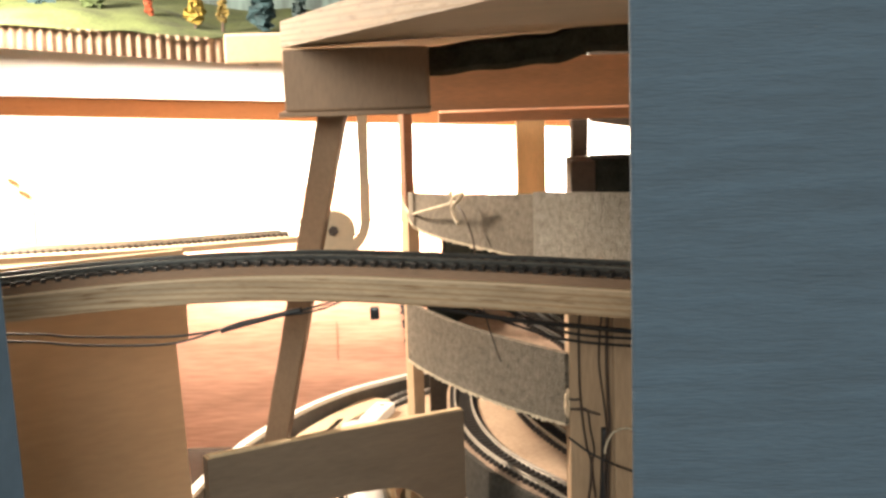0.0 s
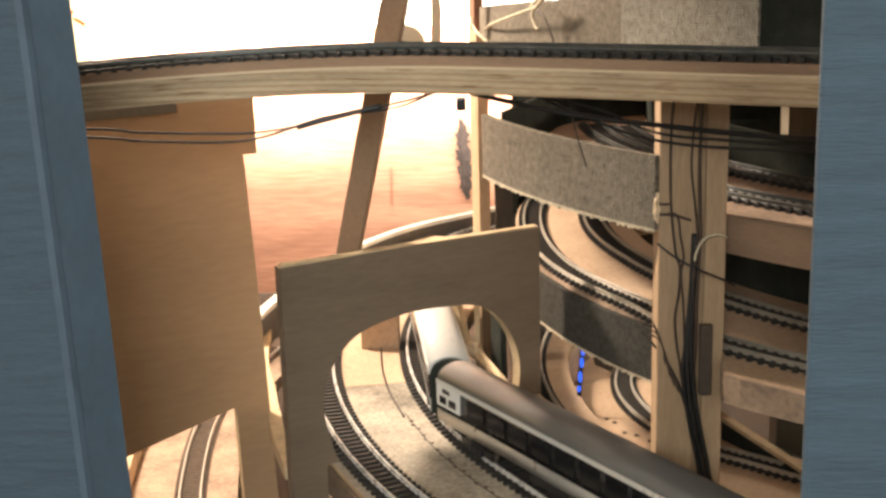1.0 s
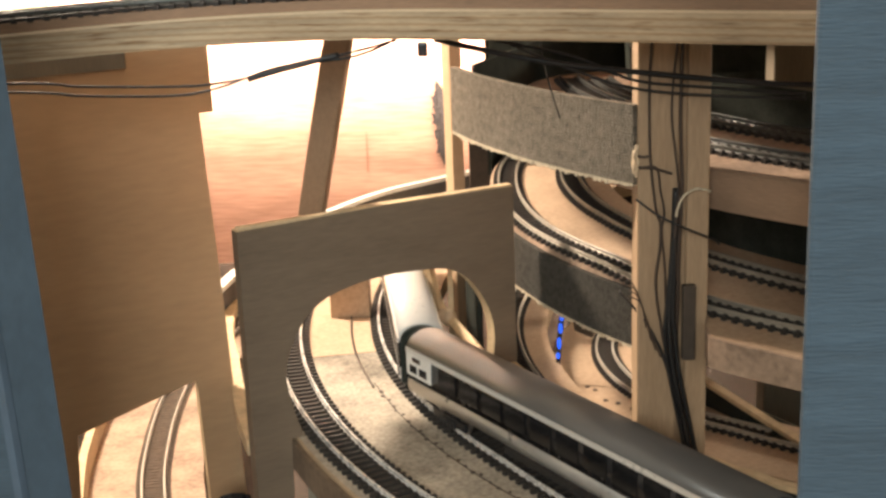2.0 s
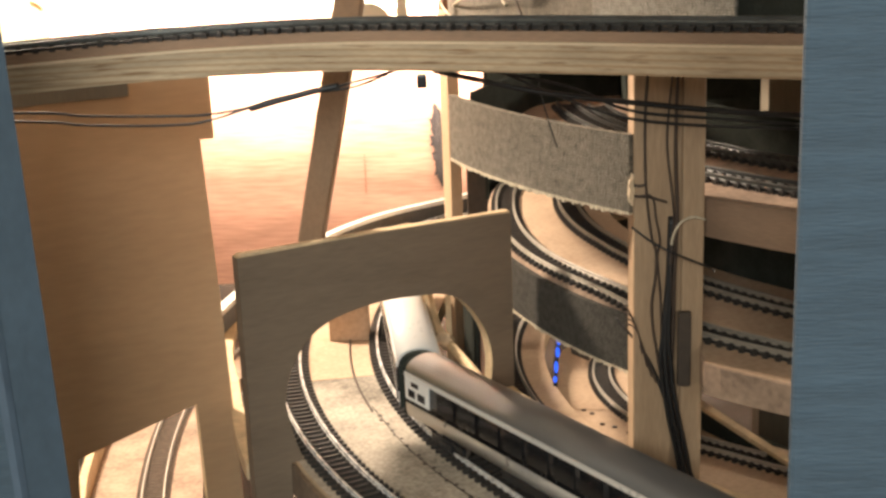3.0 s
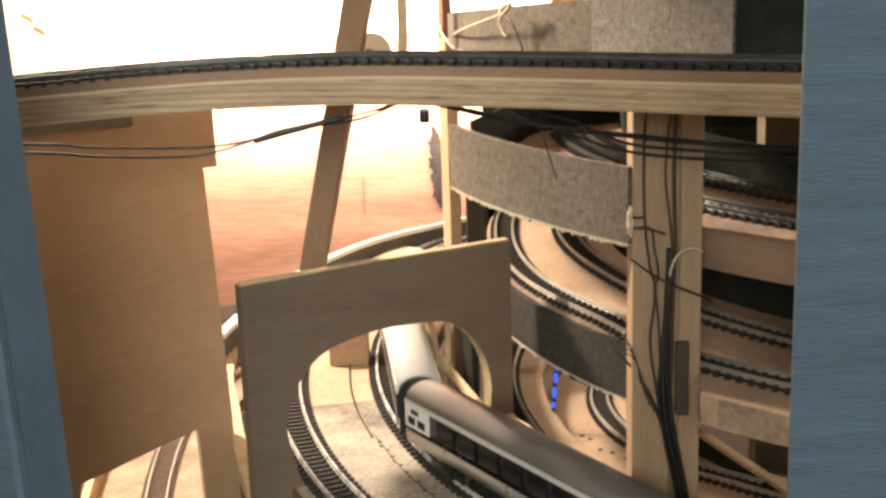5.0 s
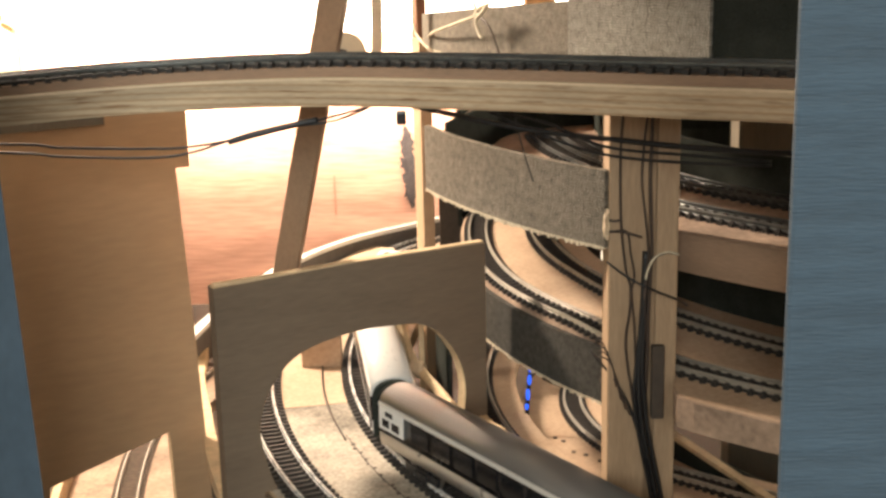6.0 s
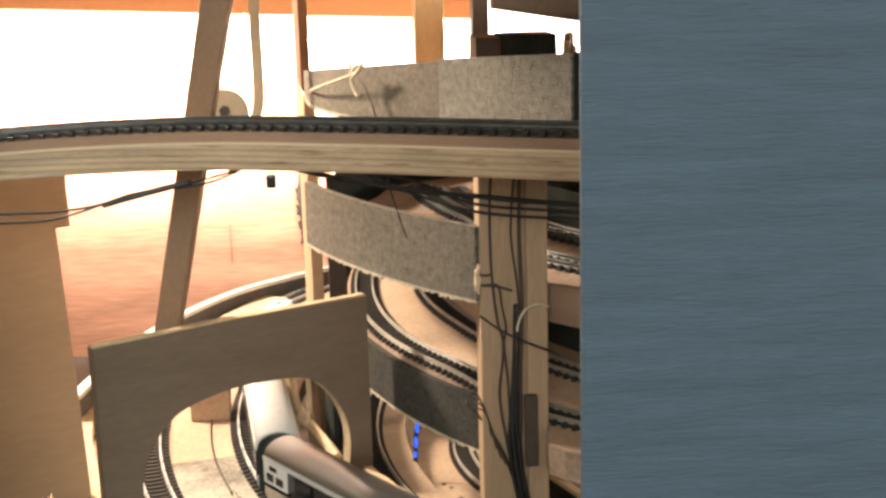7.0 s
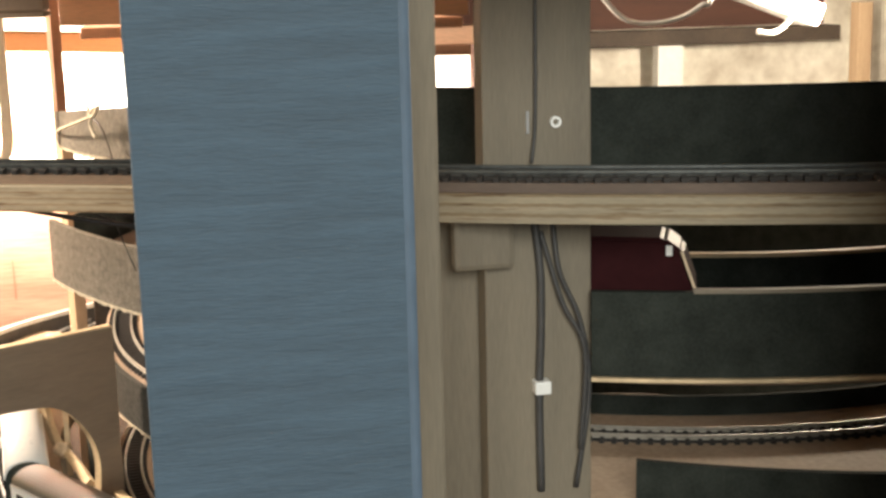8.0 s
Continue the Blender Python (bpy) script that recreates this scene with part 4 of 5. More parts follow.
for bx, bz, bl in ((0.0490, 0.8215, 0.0034), (0.0483, 0.8115, 0.0024), (0.0475, 0.8030, 0.0030), (0.0466, 0.7945, 0.0042), (0.0454, 0.7830, 0.0048), (0.0445, 0.7735, 0.0026)):
    bm = bmesh.new()
    bmesh.ops.create_icosphere(bm, subdivisions=2, radius=1.0)
    for v in bm.verts:
        v.co = Vector((bx + v.co.x * 0.0016, 0.9508 + v.co.y * 0.0010, bz + v.co.z * bl))
    part("bead", bm, BLUE_LED, led)
bm = bmesh.new()
vs = [bm.verts.new((x, y, z)) for y in (1.066, 1.069) for x, z in ((0.0590, 0.790), (0.0980, 0.790), (0.0935, 0.764), (0.0800, 0.7450), (0.0660, 0.752))]
bm.faces.new(vs[:5])
bm.faces.new(vs[5:][::-1])
for k in range(5):
    bm.faces.new((vs[k], vs[(k + 1) % 5], vs[5 + (k + 1) % 5], vs[5 + k]))
bmesh.ops.recalc_face_normals(bm, faces=bm.faces)
tagged(part("felt_flap", bm, DARK_TOP), "dark brown felt flap hanging below the second deck", "flap")

# ---- cables and string ----
for k, dz in enumerate((0.0, 0.0045)):
    wire("slack_cable", [(-0.42, 0.676, 1.026), (-0.237, 0.678 + 0.002 * k, 1.023 - dz), (-0.201, 0.68, 1.020 - dz), (-0.160, 0.68, 1.0185 - dz), (-0.137, 0.68, 1.019 - 0.6 * dz),
                         (-0.104, 0.682, 1.024 + 0.4 * dz), (-0.070, 0.686, 1.031 - 0.5 * dz), (-0.048, 0.69, 1.036)], 0.0007, WIRE, "slack black cable slung under the track shelf")
wire("slack_cable", [(-0.030, 0.688, 1.0355), (0.007, 0.687, 1.0265), (0.035, 0.687, 1.021), (0.066, 0.6885, 1.0165), (0.104, 0.6885, 1.0115), (0.150, 0.690, 1.007), (0.19, 0.692, 1.006)], 0.0015, WIRE,
     "thick black cable crossing the twin post")
wire("slack_cable", [(-0.010, 0.689, 1.036), (0.035, 0.688, 1.0255), (0.066, 0.6882, 1.0125), (0.104, 0.6885, 1.0075), (0.150, 0.692, 1.002)], 0.0008, WIRE, "thin black cable crossing the twin post")
wire("slack_cable", [(0.002, 0.690, 1.034), (0.035, 0.688, 1.019), (0.066, 0.6882, 1.0085), (0.104, 0.6885, 1.0035), (0.150, 0.692, 1.000)], 0.0008, WIRE, "thin black cable crossing the twin post")
wire("cable_tape", [(-0.120, 0.6815, 1.0205), (-0.104, 0.682, 1.0245), (-0.090, 0.6835, 1.0275), (-0.076, 0.685, 1.0300)], 0.0017, WIRE, "black tape bound round the slack cables", "tape")
tagged(part("cable_clip", box(-0.036, -0.0315, 0.630, 0.6345, 1.0345, 1.0408, 0.001), COACH_BLACK), "small black clip under the track shelf", "clip")
for pts, r in (([(0.0748, 1.038), (0.0744, 1.026), (0.0736, 1.0121), (0.0735, 0.9894), (0.0744, 0.9692), (0.0768, 0.9486), (0.0792, 0.9397), (0.079, 0.9277), (0.0771, 0.9127), (0.0777, 0.9005), (0.0796, 0.8881), (0.0817, 0.8756), (0.0846, 0.862)], 0.0007),
               ([(0.0868, 1.038), (0.0866, 1.027), (0.0851, 1.0117), (0.0844, 0.9948), (0.0862, 0.9775), (0.0875, 0.9659), (0.0882, 0.9557), (0.0863, 0.9454), (0.0873, 0.9335), (0.0844, 0.9064), (0.0837, 0.8818), (0.085, 0.865)], 0.0006),
               ([(0.0894, 1.038), (0.0893, 1.0269), (0.0889, 1.0116), (0.0886, 0.9947), (0.0894, 0.9717), (0.0898, 0.96), (0.0892, 0.9423), (0.0885, 0.9244), (0.0882, 0.9002), (0.0875, 0.8817), (0.0862, 0.8661)], 0.0009),
               ([(0.0690, 0.9690), (0.077, 0.9686), (0.0791, 0.9574), (0.0811, 0.9456), (0.0798, 0.9367), (0.0814, 0.9186), (0.0824, 0.8942), (0.0832, 0.8693)], 0.0006),
               ([(0.0885, 0.952), (0.0865, 0.935), (0.0868, 0.915), (0.0850, 0.895), (0.0856, 0.87)], 0.0011)):
    wire("post_cable", [(x, 0.6885 - 0.0012 * (1 - min(1, max(0, (z - 0.90) / 0.1))), z) for x, z in pts], r, WIRE_BROWN, "dark cable running down the twin post")
for k, (dx, r) in enumerate(((0.0, 0.0014), (0.0028, 0.0013), (-0.0024, 0.0011))):
    wire("thick_cable", [(0.0868 + dx * 0.2, 0.6890, 0.958), (0.0858 + dx * 0.3, 0.6878, 0.925), (0.0840 + dx * 0.6, 0.6868, 0.895), (0.084 + dx, 0.6862, 0.8818), (0.0856 + dx, 0.686, 0.8661), (0.0884 + dx, 0.686, 0.8502), (0.0919 + dx, 0.6862, 0.8341), (0.0944 + dx, 0.6865, 0.8211),
                          (0.0967 + dx, 0.687, 0.8112), (0.100 + dx, 0.689, 0.78)], r, WIRE, "thick dark cable sagging off the twin post")
wire("loose_wire", [(0.067, 0.689, 0.953), (0.078, 0.686, 0.945), (0.09, 0.684, 0.939), (0.104, 0.688, 0.932), (0.112, 0.705, 0.924)], 0.0006, WIRE, "thin loose wire slung round the twin post")
wire("loose_wire", [(0.060, 0.70, 0.902), (0.075, 0.688, 0.884), (0.084, 0.686, 0.86), (0.089, 0.684, 0.845)], 0.0006, WIRE, "thin loose wire slung round the twin post")
wire("loose_wire", [(0.064, 0.70, 0.898), (0.078, 0.688, 0.878), (0.086, 0.685, 0.855), (0.091, 0.684, 0.838)], 0.0006, WIRE, "thin loose wire slung round the twin post")
for k, (xe, ze) in enumerate(((0.0722, 0.8860), (0.0748, 0.8790), (0.0772, 0.8735), (0.0795, 0.8700))):
    wire("loose_wire", [(0.0640, 0.691, 0.9110 - 0.003 * k), (0.0662 + 0.001 * k, 0.6880, 0.9080 - 0.003 * k), ((0.0662 + xe) / 2 + 0.0012, 0.6868, (0.9075 + ze) / 2 - 0.001 * k), (xe, 0.6872, ze)], 0.0004, WIRE_BROWN, "thin frayed thread hanging on the twin post")
wire("loose_wire", [(0.021, 0.70, 1.040), (0.023, 0.705, 1.022), (0.028, 0.712, 1.003), (0.032, 0.716, 0.990)], 0.0004, WIRE, "thin wire dangling over the carpet skirt")
# masking tape and string on the post
bm = bmesh.new()
bmesh.ops.create_icosphere(bm, subdivisions=3, radius=0.0034)
for v in bm.verts:
    k = 0.0016 * noise.noise(v.co * 520) + 0.0008 * noise.noise(v.co * 1500)
    v.co = Vector((v.co.x * 0.42, v.co.y * 0.5, v.co.z * 2.4)) + v.normal * k
    v.co += Vector((0.0672, 0.6893, 0.9725))
tagged(part("tape_wrap", bm, CREAM), "crumpled cream tape wrapped on the twin post edge", "tape")
for z0, z1, x1 in ((0.9750, 0.9748, 0.0745), (0.9690, 0.9655, 0.0847)):
    wire("string_tie", [(0.0670, 0.6892, z0), ((0.0670 + x1) / 2, 0.6890, z0 - 0.0008), (x1, 0.6885, z1)], 0.0007, WIRE_BROWN, "brown thread tied round the twin post", "string")
wire("string_tie", [(0.1045, 0.692, 0.9550), (0.0981, 0.6885, 0.9574), (0.0919, 0.6865, 0.9558), (0.0888, 0.6860, 0.9518), (0.0871, 0.6860, 0.9469), (0.0868, 0.6862, 0.9440)], 0.0007, STRING, "loop of pale string tied round cables", "string")
KNOT = polar(0.4745, 202.6, 1.0690)
wire("string_tie", [(-0.0330, 1.079, 1.046), (-0.0310, 1.074, 1.0385), (-0.0255, 1.040, 1.0345), (-0.0225, 0.985, 1.0420), polar(0.4765, 192.5, 1.0530), polar(0.4755, 198.5, 1.0622), KNOT], 0.0010, STRING, "pale string tied from the post to the carpet skirt", "string")
tail = [((201.9, 1.0755), (202.6, 1.0690), (203.4, 1.0715), (204.3, 1.0765)), ((202.6, 1.0690), (202.2, 1.0640), (202.7, 1.0585), (203.2, 1.0560)), ((202.0, 1.0690), (202.9, 1.0735), (203.7, 1.0752))]
for run in tail:
    wire("string_tie", [polar(0.4748, a, z) for a, z in run], 0.0012, STRING, "loose end of pale string on the carpet skirt", "string")
wire("string_tie", [polar(0.4745, a, z) for a, z in ((203.0, 1.0675), (204.2, 1.0635), (205.3, 1.0540), (205.9, 1.0450), (206.2, 1.0350))], 0.0006, WIRE_BROWN, "thin dark thread hanging down the carpet skirt", "string")

# ---- steel bracket behind the shelf ----
bracket = thing("shelf_bracket", "pale painted steel bracket with a bolt behind the shelf", "bracket")
bm = bmesh.new()
sweep(bm, smooth_line([(-0.0565, 0.95, 1.17), (-0.0565, 0.95, 1.10), (-0.0565, 0.95, 1.055), (-0.058, 0.95, 1.036), (-0.066, 0.95, 1.025), (-0.080, 0.95, 1.022)], 6),
      [(-0.0035, -0.0035), (0.0035, -0.0035), (0.0035, 0.0035), (-0.0035, 0.0035)], up=(0, 1, 0))
part("arm", bm, CREAM, bracket)
bm = bmesh.new()
cylinder(bm, (-0.080, 0.946, 1.036), (-0.080, 0.952, 1.036), 0.0155, n=20)
part("plate", bm, CREAM, bracket)
bm = bmesh.new()
cylinder(bm, (-0.0805, 0.942, 1.037), (-0.0805, 0.946, 1.037), 0.0038, n=6)
part("bolt", bm, WIRE_BROWN, bracket, "dark rusty bolt head")

card = thing("card_sheet", "tall card sheet with a yellow glow in its colour and two red dabs", "card", at=(-0.478, 1.31, 0.61))
part("body", box(-0.07, 0.07, -0.03, -0.027, 0.0, 0.455, 0.001), YELLOW_CARD, card)
for dx, dz in ((0.052, 0.440), (0.062, 0.428)):
    bm = bmesh.new()
    sweep(bm, smooth_line([(dx - 0.006, -0.0305, dz + 0.003), (dx, -0.0305, dz), (dx + 0.004, -0.0305, dz - 0.0035)], 4), [(-0.0012, -0.0004), (0.0012, -0.0004), (0.0012, 0.0004), (-0.0012, 0.0004)], up=(0, 1, 0))
    part("red_dab", bm, RED_PAINT, card, "orange red paint dab")

# ---- high level: far deck, scenery, cloth, planks ----
hl = smooth_line([(-0.62, 1.14, 0.993), (-0.42, 1.20, 0.990), (-0.30, 1.26, 0.985), (-0.17, 1.36, 0.978)], 8)
bm = bmesh.new()
sweep(bm, hl, [(-0.03, -0.006), (0.03, -0.006), (0.03, 0.0), (-0.03, 0.0)])
tagged(part("track_deck", bm, CREAM), "pale wooden high deck along the back", "deck")
lay_track(hl, "track on the pale high deck")

bm = bmesh.new()
N = 420
prev = None
for i in range(N + 1):
    x = -0.78 + 0.60 * i / N
    z = 1.161 - 0.098 * (x + 0.212)
    y = 1.30 + 0.0022 * math.sin(2 * math.pi * x / 0.0098)
    cur = [bm.verts.new((x, y, z)), bm.verts.new((x, y, z + 0.024)), bm.verts.new((x, y + 0.002, z + 0.024)), bm.verts.new((x, y + 0.002, z))]
    if prev:
        for k in range(4):
            bm.faces.new((prev[k], cur[k], cur[(k + 1) % 4], prev[(k + 1) % 4]))
    prev = cur
bmesh.ops.recalc_face_normals(bm, faces=bm.faces)
tagged(part("corrugated_strip", bm, CORRUGATED), "brown corrugated card fascia under the grass", "fascia")
bm = bmesh.new()
GX, GY = 60, 24
grid = []
for i in range(GX + 1):
    row = []
    for j in range(GY + 1):
        x, y = -0.80 + 0.72 * i / GX, 1.295 + 0.40 * j / GY
        z = 1.186 - 0.085 * (x + 0.212) + 0.012 * math.sin(x * 14 + 1.2) * min(1, j / 4) + 0.010 * noise.noise(Vector((x * 14, y * 14, 0))) + 0.05 * (j / GY)
        row.append(bm.verts.new((x, y, z)))
    grid.append(row)
for i in range(GX):
    for j in range(GY):
        bm.faces.new((grid[i][j], grid[i + 1][j], grid[i + 1][j + 1], grid[i][j + 1]))
tagged(part("grass_hill", bm, GREEN), "rolling green grass mat on the upper scenery", "scenery")
for k, (x, w, h, c) in enumerate(((-0.50, 0.045, 0.05, (0.03, 0.10, 0.12)), (-0.43, 0.03, 0.05, (0.03, 0.09, 0.10)), (-0.375, 0.03, 0.04, (0.10, 0.16, 0.05)), (-0.315, 0.012, 0.035, (0.50, 0.10, 0.03)),
                                  (-0.265, 0.022, 0.04, (0.45, 0.33, 0.05)), (-0.235, 0.016, 0.045, (0.35, 0.26, 0.06)), (-0.19, 0.035, 0.045, (0.03, 0.09, 0.11)), (-0.15, 0.022, 0.04, (0.06, 0.11, 0.12)))):
    m = mat("scenery_paint_%d" % k, [q * 0.42 for q in c], 0.85, var=0.3, scale=90, bump=0.6)
    zb = 1.186 - 0.085 * (x + 0.212) + 0.018
    bush = thing("model_tree", "slim coloured foam tree on the green hill", "model tree", "model trees")
    bm = bmesh.new()
    cylinder(bm, (x, 1.43, zb - 0.012), (x, 1.43, zb + h * 0.9), 0.0018, 0.0008, n=7)
    part("trunk", bm, WIRE_BROWN, bush)
    for i in range(12):
        up_ = i / 11
        bm = bmesh.new()
        bmesh.ops.create_icosphere(bm, subdivisions=2, radius=w * random.uniform(0.16, 0.26) * (1.25 - 0.7 * up_))
        for v in bm.verts:
            v.co += v.normal * w * 0.10 * noise.noise(v.co * 160 + Vector((i, k, 0)))
            v.co = Vector((v.co.x + x + random.uniform(-0.28, 0.28) * w * (1.2 - up_), v.co.y + 1.43 + random.uniform(-0.25, 0.25) * w, v.co.z * 1.5 + zb + h * (0.1 + 1.1 * up_)))
        part("clump", bm, m, bush)
bm = box(-0.85, -0.05, 1.702, 1.706, 1.205, 1.62)
for v in bm.verts:
    v.co.z += -0.11 * (v.co.x + 0.45)
tagged(part("painted_sheet", bm, WOODLAND), "sheet painted with a blurred blue green wood", "painted sheet")
tagged(part("deck_end", box(-0.200, -0.128, 1.22, 1.30, 1.160, 1.188, 0.002), CREAM), "pale end of the scenery board", "board")
bm = box(-0.80, -0.128, 1.306, 1.70, 1.166, 1.172)
for v in bm.verts:
    v.co.z += -0.098 * (v.co.x + 0.212)
tagged(part("scenery_board", bm, CREAM), "board under the upper scenery", "board")
tube = thing("tube_fitting", "warm glowing tube lamp fixed behind the scenery", "lamp")
bm = bmesh.new()
cylinder(bm, (-0.68, 1.680, 0.940), (0.43, 1.680, 0.940), 0.0075, n=12)
part("tube", bm, TUBE, tube)
for cx in (-0.62, -0.20, 0.36):
    part("clip", box(cx, cx + 0.008, 1.6890, 1.7965, 0.9375, 0.9425, 0.001), WHITE_PLASTIC, tube)
bm = bmesh.new()
sec = [(0, -0.005), (0.005, -0.0085), (0.009, -0.005), (0.009, 0.006), (0.002, 0.0085), (-0.003, 0.006)]
cl = smooth_line([(-0.003, 0.726, 1.1605), (0.010, 0.724, 1.1612), (0.030, 0.722, 1.1632), (0.048, 0.720, 1.1642), (0.064, 0.72, 1.1655), (0.078, 0.72, 1.1690), (0.092, 0.72, 1.1712), (0.14, 0.72, 1.173), (0.30, 0.72, 1.178)], 6)
sweep(bm, cl, [(a, b) for a, b in sec])
for v in bm.verts:
    v.co.z += 0.0018 * noise.noise(v.co * 45)
tagged(part("black_cloth", bm, CLOTH), "rumpled black cloth strip under the upper deck", "cloth")
up = thing("upper_ring", "reddish brown boards of the uppermost spiral ring", "deck")
part("plank", box(-0.012, 0.28, 0.92, 0.938, 1.124, 1.160, 0.001), PLANK, up)
part("plank", box(0.0, 0.28, 0.939, 1.40, 1.114, 1.122, 0.001), PLANK, up)
bm = box(0.1690, 0.335, 1.45, 1.472, 1.083, 1.26, 0.001)
for v in bm.verts:
    v.co.z += -0.17 * (v.co.x - 0.169)
part("dark_beam", bm, DARK_TOP, up, "dark brown sloping beam")
part("plank", box(0.352, 0.455, 1.45, 1.472, 1.1005, 1.26, 0.001), DARK_RED, up)
part("plank", box(0.352, 0.455, 1.452, 1.470, 1.0785, 1.1002, 0.001), PLANK, up)
part("plank", box(0.352, 0.412, 1.448, 1.470, 1.0660, 1.0782, 0.001), BROWN_WOOD, up)
tagged(part("parts_tray", box(0.095, 0.262, 0.945, 1.040, 1.0412, 1.0460, 0.001), PINE_DULL), "plain board tray on the inner upright", "tray")
tagged(part("dark_block", box(0.119, 0.160, 0.985, 1.03, 1.0461, 1.0805, 0.001), BLACK_FELT), "dark felt covered block inside the spiral", "block")
tagged(part("brown_block", box(0.100, 0.1185, 0.985, 1.03, 1.0461, 1.0795, 0.001), DARK_TOP), "dark brown wooden block inside the spiral", "block")
for k in range(14):
    w, d, h = random.uniform(0.0028, 0.0058), random.uniform(0.002, 0.004), random.uniform(0.026, 0.039)
    m = Matrix.Translation((0.166 + 0.0040 * k, 0.975 + 0.016 * (k % 4), 1.0461)) @ Matrix.Rotation(random.uniform(-0.6, 0.6), 4, "Z")
    bm = bmesh.new()
    add_box(bm, -w, w, -d, d, 0, h * 0.7, m=m)
    add_box(bm, -w, w * random.uniform(-0.2, 0.9), -d, d * 0.7, h * 0.7, h, m=m)
    tagged(part("model_part", bm, (CREAM, BROWN_WOOD, DARK_RED, CREAM, PINE_BACKLIT)[k % 5]), "small painted model building part on the tray", "model part", "loose model parts")

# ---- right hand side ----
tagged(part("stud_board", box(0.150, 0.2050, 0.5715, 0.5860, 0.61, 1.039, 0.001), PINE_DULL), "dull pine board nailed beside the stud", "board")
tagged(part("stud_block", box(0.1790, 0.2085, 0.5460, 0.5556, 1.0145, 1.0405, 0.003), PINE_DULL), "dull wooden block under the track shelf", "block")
for pts, r in (([(0.2215, 0.5545, 1.14), (0.2210, 0.5535, 1.10), (0.2205, 0.5535, 1.078), (0.2185, 0.5525, 1.063)], 0.0008),
               ([(0.2200, 0.5545, 1.036), (0.2225, 0.5530, 1.01), (0.2225, 0.5530, 0.98), (0.2215, 0.5530, 0.95), (0.2220, 0.5530, 0.90)], 0.0019),
               ([(0.2290, 0.5545, 1.036), (0.2320, 0.553, 1.01), (0.2420, 0.552, 0.985), (0.2465, 0.552, 0.95), (0.2400, 0.553, 0.90)], 0.0013),
               ([(0.2230, 0.5545, 1.030), (0.2330, 0.552, 0.995), (0.2440, 0.551, 0.97), (0.2420, 0.552, 0.92)], 0.0013)):
    wire("stud_cable", pts, r, WIRE_GREY, "dark cable stapled down the pine stud")
bm = bmesh.new()
cylinder(bm, (0.231, 0.5540, 1.0815), (0.231, 0.5560, 1.0815), 0.0027, n=16)
bmesh.ops.delete(bm, geom=[f for f in bm.faces if len(f.verts) > 4], context="FACES")
bmesh.ops.solidify(bm, geom=bm.faces[:], thickness=0.0012)
tagged(part("screw_ring", bm, WHITE_PLASTIC), "small pale ring screwed to the stud", "ring")
tagged(part("pale_mark", box(0.2168, 0.2182, 0.5550, 0.5562, 1.0765, 1.087), STEEL), "small pale painted bar on the stud", "mark")
tagged(part("cable_clip", box(0.2185, 0.2265, 0.5490, 0.5562, 0.9505, 0.9570, 0.0008), WHITE_PLASTIC), "small white cable clip on the stud", "clip")

# thin pale edge inside the third deck, and a red engine behind the black felt
bm = bmesh.new()
arc_slab(bm, 0.3405, 0.3455, 245, 318, lambda a: z3(a) + 0.0252, lambda a: z3(a) + 0.0228)
tagged(part("pale_strip", bm, CUT_EDGE), "thin pale strip along the inner felt fence", "strip")
for zz, rr, s0 in ((1.0012, 0.4985, 252), (0.9568, 0.4975, 246.5)):
    bm = bmesh.new()
    arc_slab(bm, rr, rr + 0.0045, s0, 318, lambda a: zz, lambda a: zz - 0.0018)
    tagged(part("pale_strip", bm, CUT_EDGE if zz < 0.99 else PINE_DULL), "thin wooden strip along the black skirt", "strip", "skirt strips")
eng = thing("red_engine", "dark red model engine with a sloping nose on the third deck", "model engine", at=polar(0.462, 245.5, 0.9795))
eng.rotation_euler = (0, 0, radians(245.5 + 90))
bm = bmesh.new()
prof = [(-0.09, 0.004), (0.056, 0.004), (0.058, 0.016), (0.051, 0.036), (0.042, 0.0425), (-0.09, 0.0425)]
a = [bm.verts.new((x, -0.017, z)) for x, z in prof]
b = [bm.verts.new((x, 0.017, z)) for x, z in prof]
bm.faces.new(a)
bm.faces.new(b[::-1])
for i in range(len(prof)):
    bm.faces.new((a[i], b[i], b[(i + 1) % 6], a[(i + 1) % 6]))
bmesh.ops.recalc_face_normals(bm, faces=bm.faces)
bmesh.ops.bevel(bm, geom=bm.edges[:], offset=0.002, segments=2, affect="EDGES")
part("body", bm, MAROON, eng)
part("window", box(0.043, 0.046, -0.0180, -0.0168, 0.034, 0.039), WHITE_PLASTIC, eng, "pale cab window")
part("bufferbeam", box(0.056, 0.061, -0.014, 0.014, 0.006, 0.011), COACH_BLACK, eng)
part("coupling", box(0.060, 0.068, -0.003, 0.003, 0.005, 0.008), STEEL, eng)
bm = bmesh.new()
sweep(bm, [(0.0505, -0.0165, 0.036), (0.0590, -0.0165, 0.012)], [(-0.0006, -0.0006), (0.0006, -0.0006), (0.0006, 0.0006), (-0.0006, 0.0006)], up=(0, 1, 0))
part("nose_stripe", bm, CREAM, eng, "pale painted nose edge")

# clutter behind the stud
clutter = thing("storage_box", "white storage box with a black lid on a far shelf", "box", at=(0.490, 1.91, 0.90))
part("body", box(-0.022, 0.030, -0.02, 0.04, 0.0, 0.136, 0.002), WHITE_PLASTIC, clutter)
part("lid", box(-0.024, 0.032, -0.022, 0.042, 0.1365, 0.152, 0.002), COACH_BLACK, clutter, "black lid")
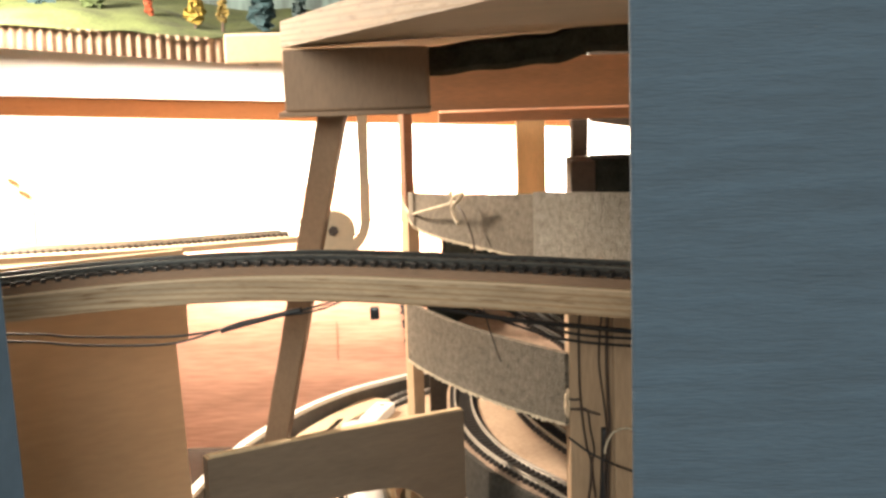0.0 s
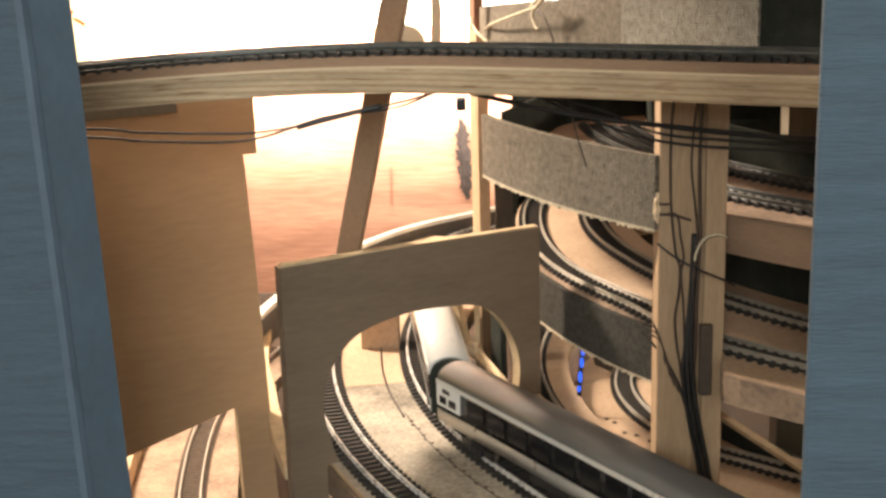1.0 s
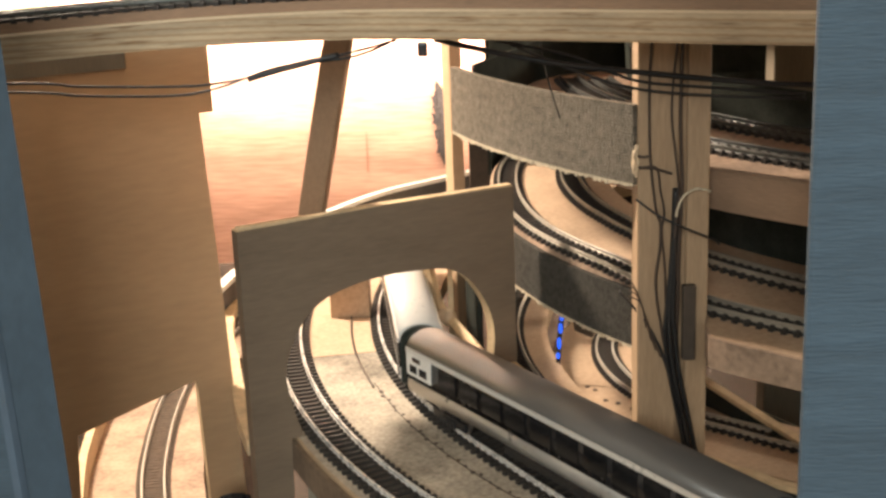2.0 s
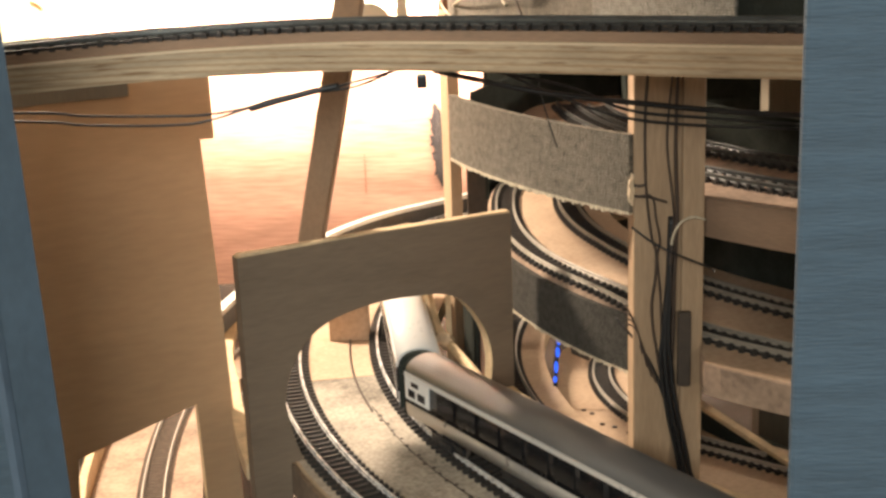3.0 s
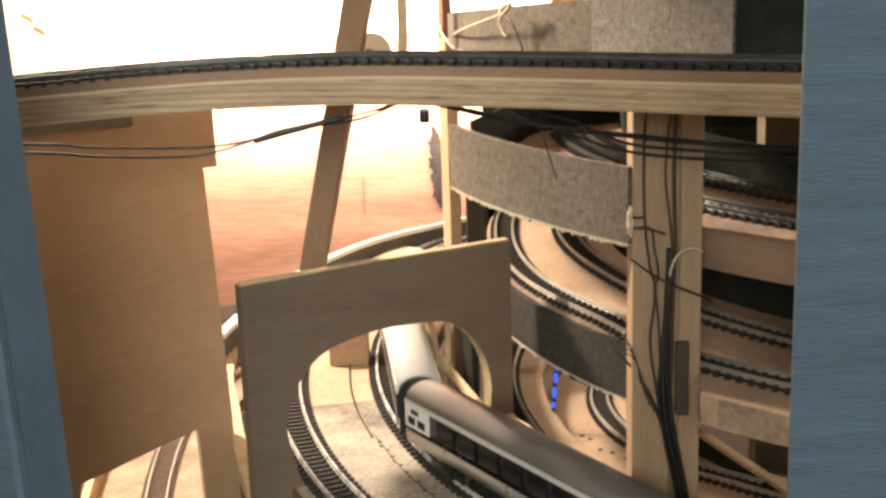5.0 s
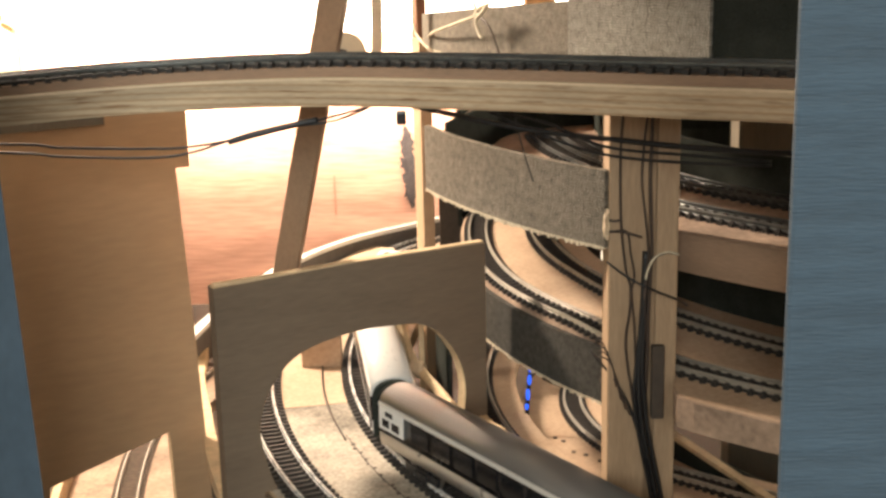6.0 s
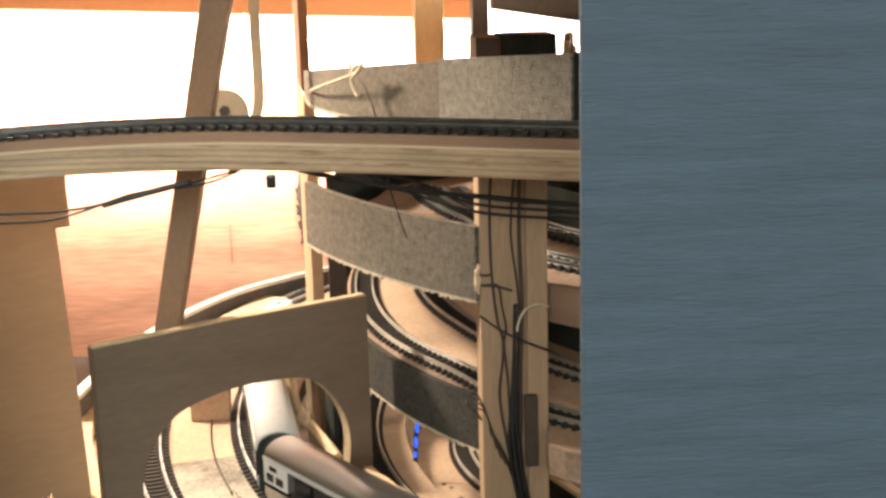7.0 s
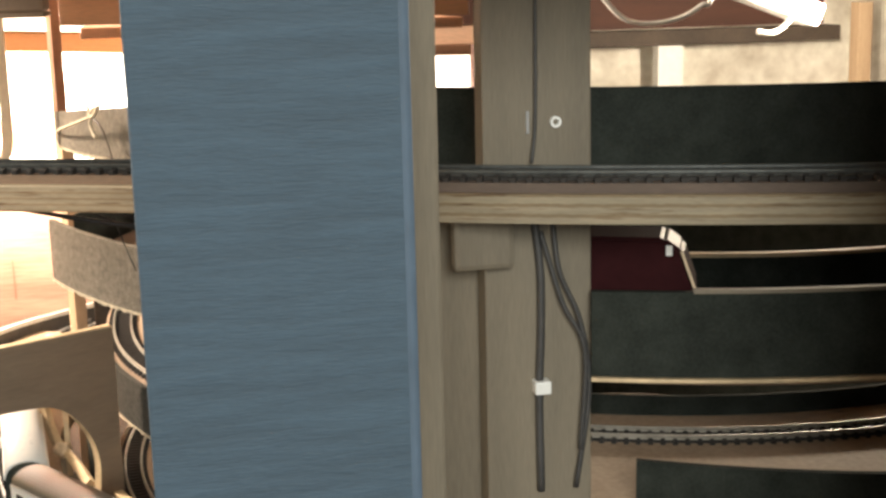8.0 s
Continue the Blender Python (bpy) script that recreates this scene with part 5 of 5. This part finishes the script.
tagged(part("far_shelf", box(0.40, 0.60, 1.85, 2.2995, 0.885, 0.8995, 0.001), BROWN_WOOD), "brown wooden shelf board near the far wall", "shelf")
tagged(part("red_post", box(0.476, 0.489, 1.70, 1.72, 0.0, 1.45, 0.001), DARK_RED), "dark reddish brown post near the far wall", "post", "upright timbers")
# far end of the room above the black felt
tagged(part("far_beam", box(0.55, 1.300, 2.18, 2.24, 1.031, 1.058, 0.002), DARK_TOP), "dark greyish brown beam across the far end", "beam")
tagged(part("far_boarding", box(0.55, 1.300, 2.245, 2.28, 1.06, 2.2, 0.0), DARK_RED), "dark reddish brown boarding high on the far wall", "boarding")
tagged(part("white_block", box(0.948, 0.997, 2.20, 2.23, 0.80, 1.033, 0.002), WHITE_PLASTIC), "white painted block against the far wall", "block")
tagged(part("far_upright", box(1.290, 1.318, 2.10, 2.13, 0.0, 1.10, 0.002), PINE), "pine upright near the far wall", "post", "upright timbers")
fit_ = thing("strip_fitting", "white strip lamp fitting with a hanging lead", "lamp")
bm = box(-0.10, 0.09, -0.020, 0.020, -0.013, 0.017, 0.004, pose(0.818, 1.55, 1.124, 0, 20, 0))
part("housing", bm, WHITE_PLASTIC, fit_)
bm = bmesh.new()
sweep(bm, smooth_line([(0.862, 1.53, 1.098), (0.846, 1.53, 1.082), (0.830, 1.53, 1.076), (0.812, 1.53, 1.078)], 5), round_profile(0.0038, 8), up=(0, 1, 0))
part("hook", bm, WHITE_PLASTIC, fit_)
bm = bmesh.new()
cylinder(bm, (0.80, 1.55, 1.138), (0.80, 1.55, 2.251), 0.0016, n=6)
cylinder(bm, (0.90, 1.55, 1.108), (0.90, 1.55, 2.251), 0.0016, n=6)
part("hanger", bm, STEEL, fit_, "thin steel hanging rods")
wire("white_lead", [(0.47, 1.2, 1.15), (0.486, 1.2, 1.128), (0.505, 1.2, 1.110), (0.528, 1.2, 1.104), (0.560, 1.2, 1.107), (0.588, 1.2, 1.120), (0.600, 1.2, 1.14), (0.605, 1.2, 1.30), (0.61, 1.2, 2.25)], 0.0026, WHITE_PLASTIC, "white plastic lead hanging in a loop")

fascia_line = smooth_line([(0.118, 0.935, 0), (0.1397, 0.879, 0), (0.1728, 0.7924, 0), (0.205, 0.71, 0), (0.25, 0.66, 0)], 5)
bm = bmesh.new()
sweep(bm, [p + Vector((0, 0, 0.735)) for p in fascia_line], [(-0.0015, 0), (0.0015, 0), (0.0015, 0.0415), (-0.0015, 0.0415)])
low = tagged(part("low_fascia", bm, BLACK_FELT), "low black fascia beside the inner deck", "fascia")
bm = bmesh.new()
sweep(bm, [p + Vector((0, 0, 0.7767)) for p in fascia_line], [(-0.003, 0), (0.003, 0), (0.003, 0.003), (-0.003, 0.003)])
part("capping", bm, CUT_EDGE, low, "pale wooden capping strip")

# dark tool left between the screen and the portal deck
tool = thing("hand_tool", "dark handled tool with a chromed end lying on the table", "tool")
bm = bmesh.new()
sweep(bm, smooth_line([(-0.168, 0.79, 0.745), (-0.163, 0.765, 0.722), (-0.152, 0.735, 0.690), (-0.142, 0.712, 0.660)], 5), round_profile(0.011, 10), up=(1, 0, 0))
part("handle", bm, COACH_BLACK, tool)
bm = bmesh.new()
cylinder(bm, (-0.142, 0.712, 0.660), (-0.135, 0.695, 0.612), 0.013, 0.010, n=18)
part("chrome_end", bm, STEEL, tool, "shiny chromed end")
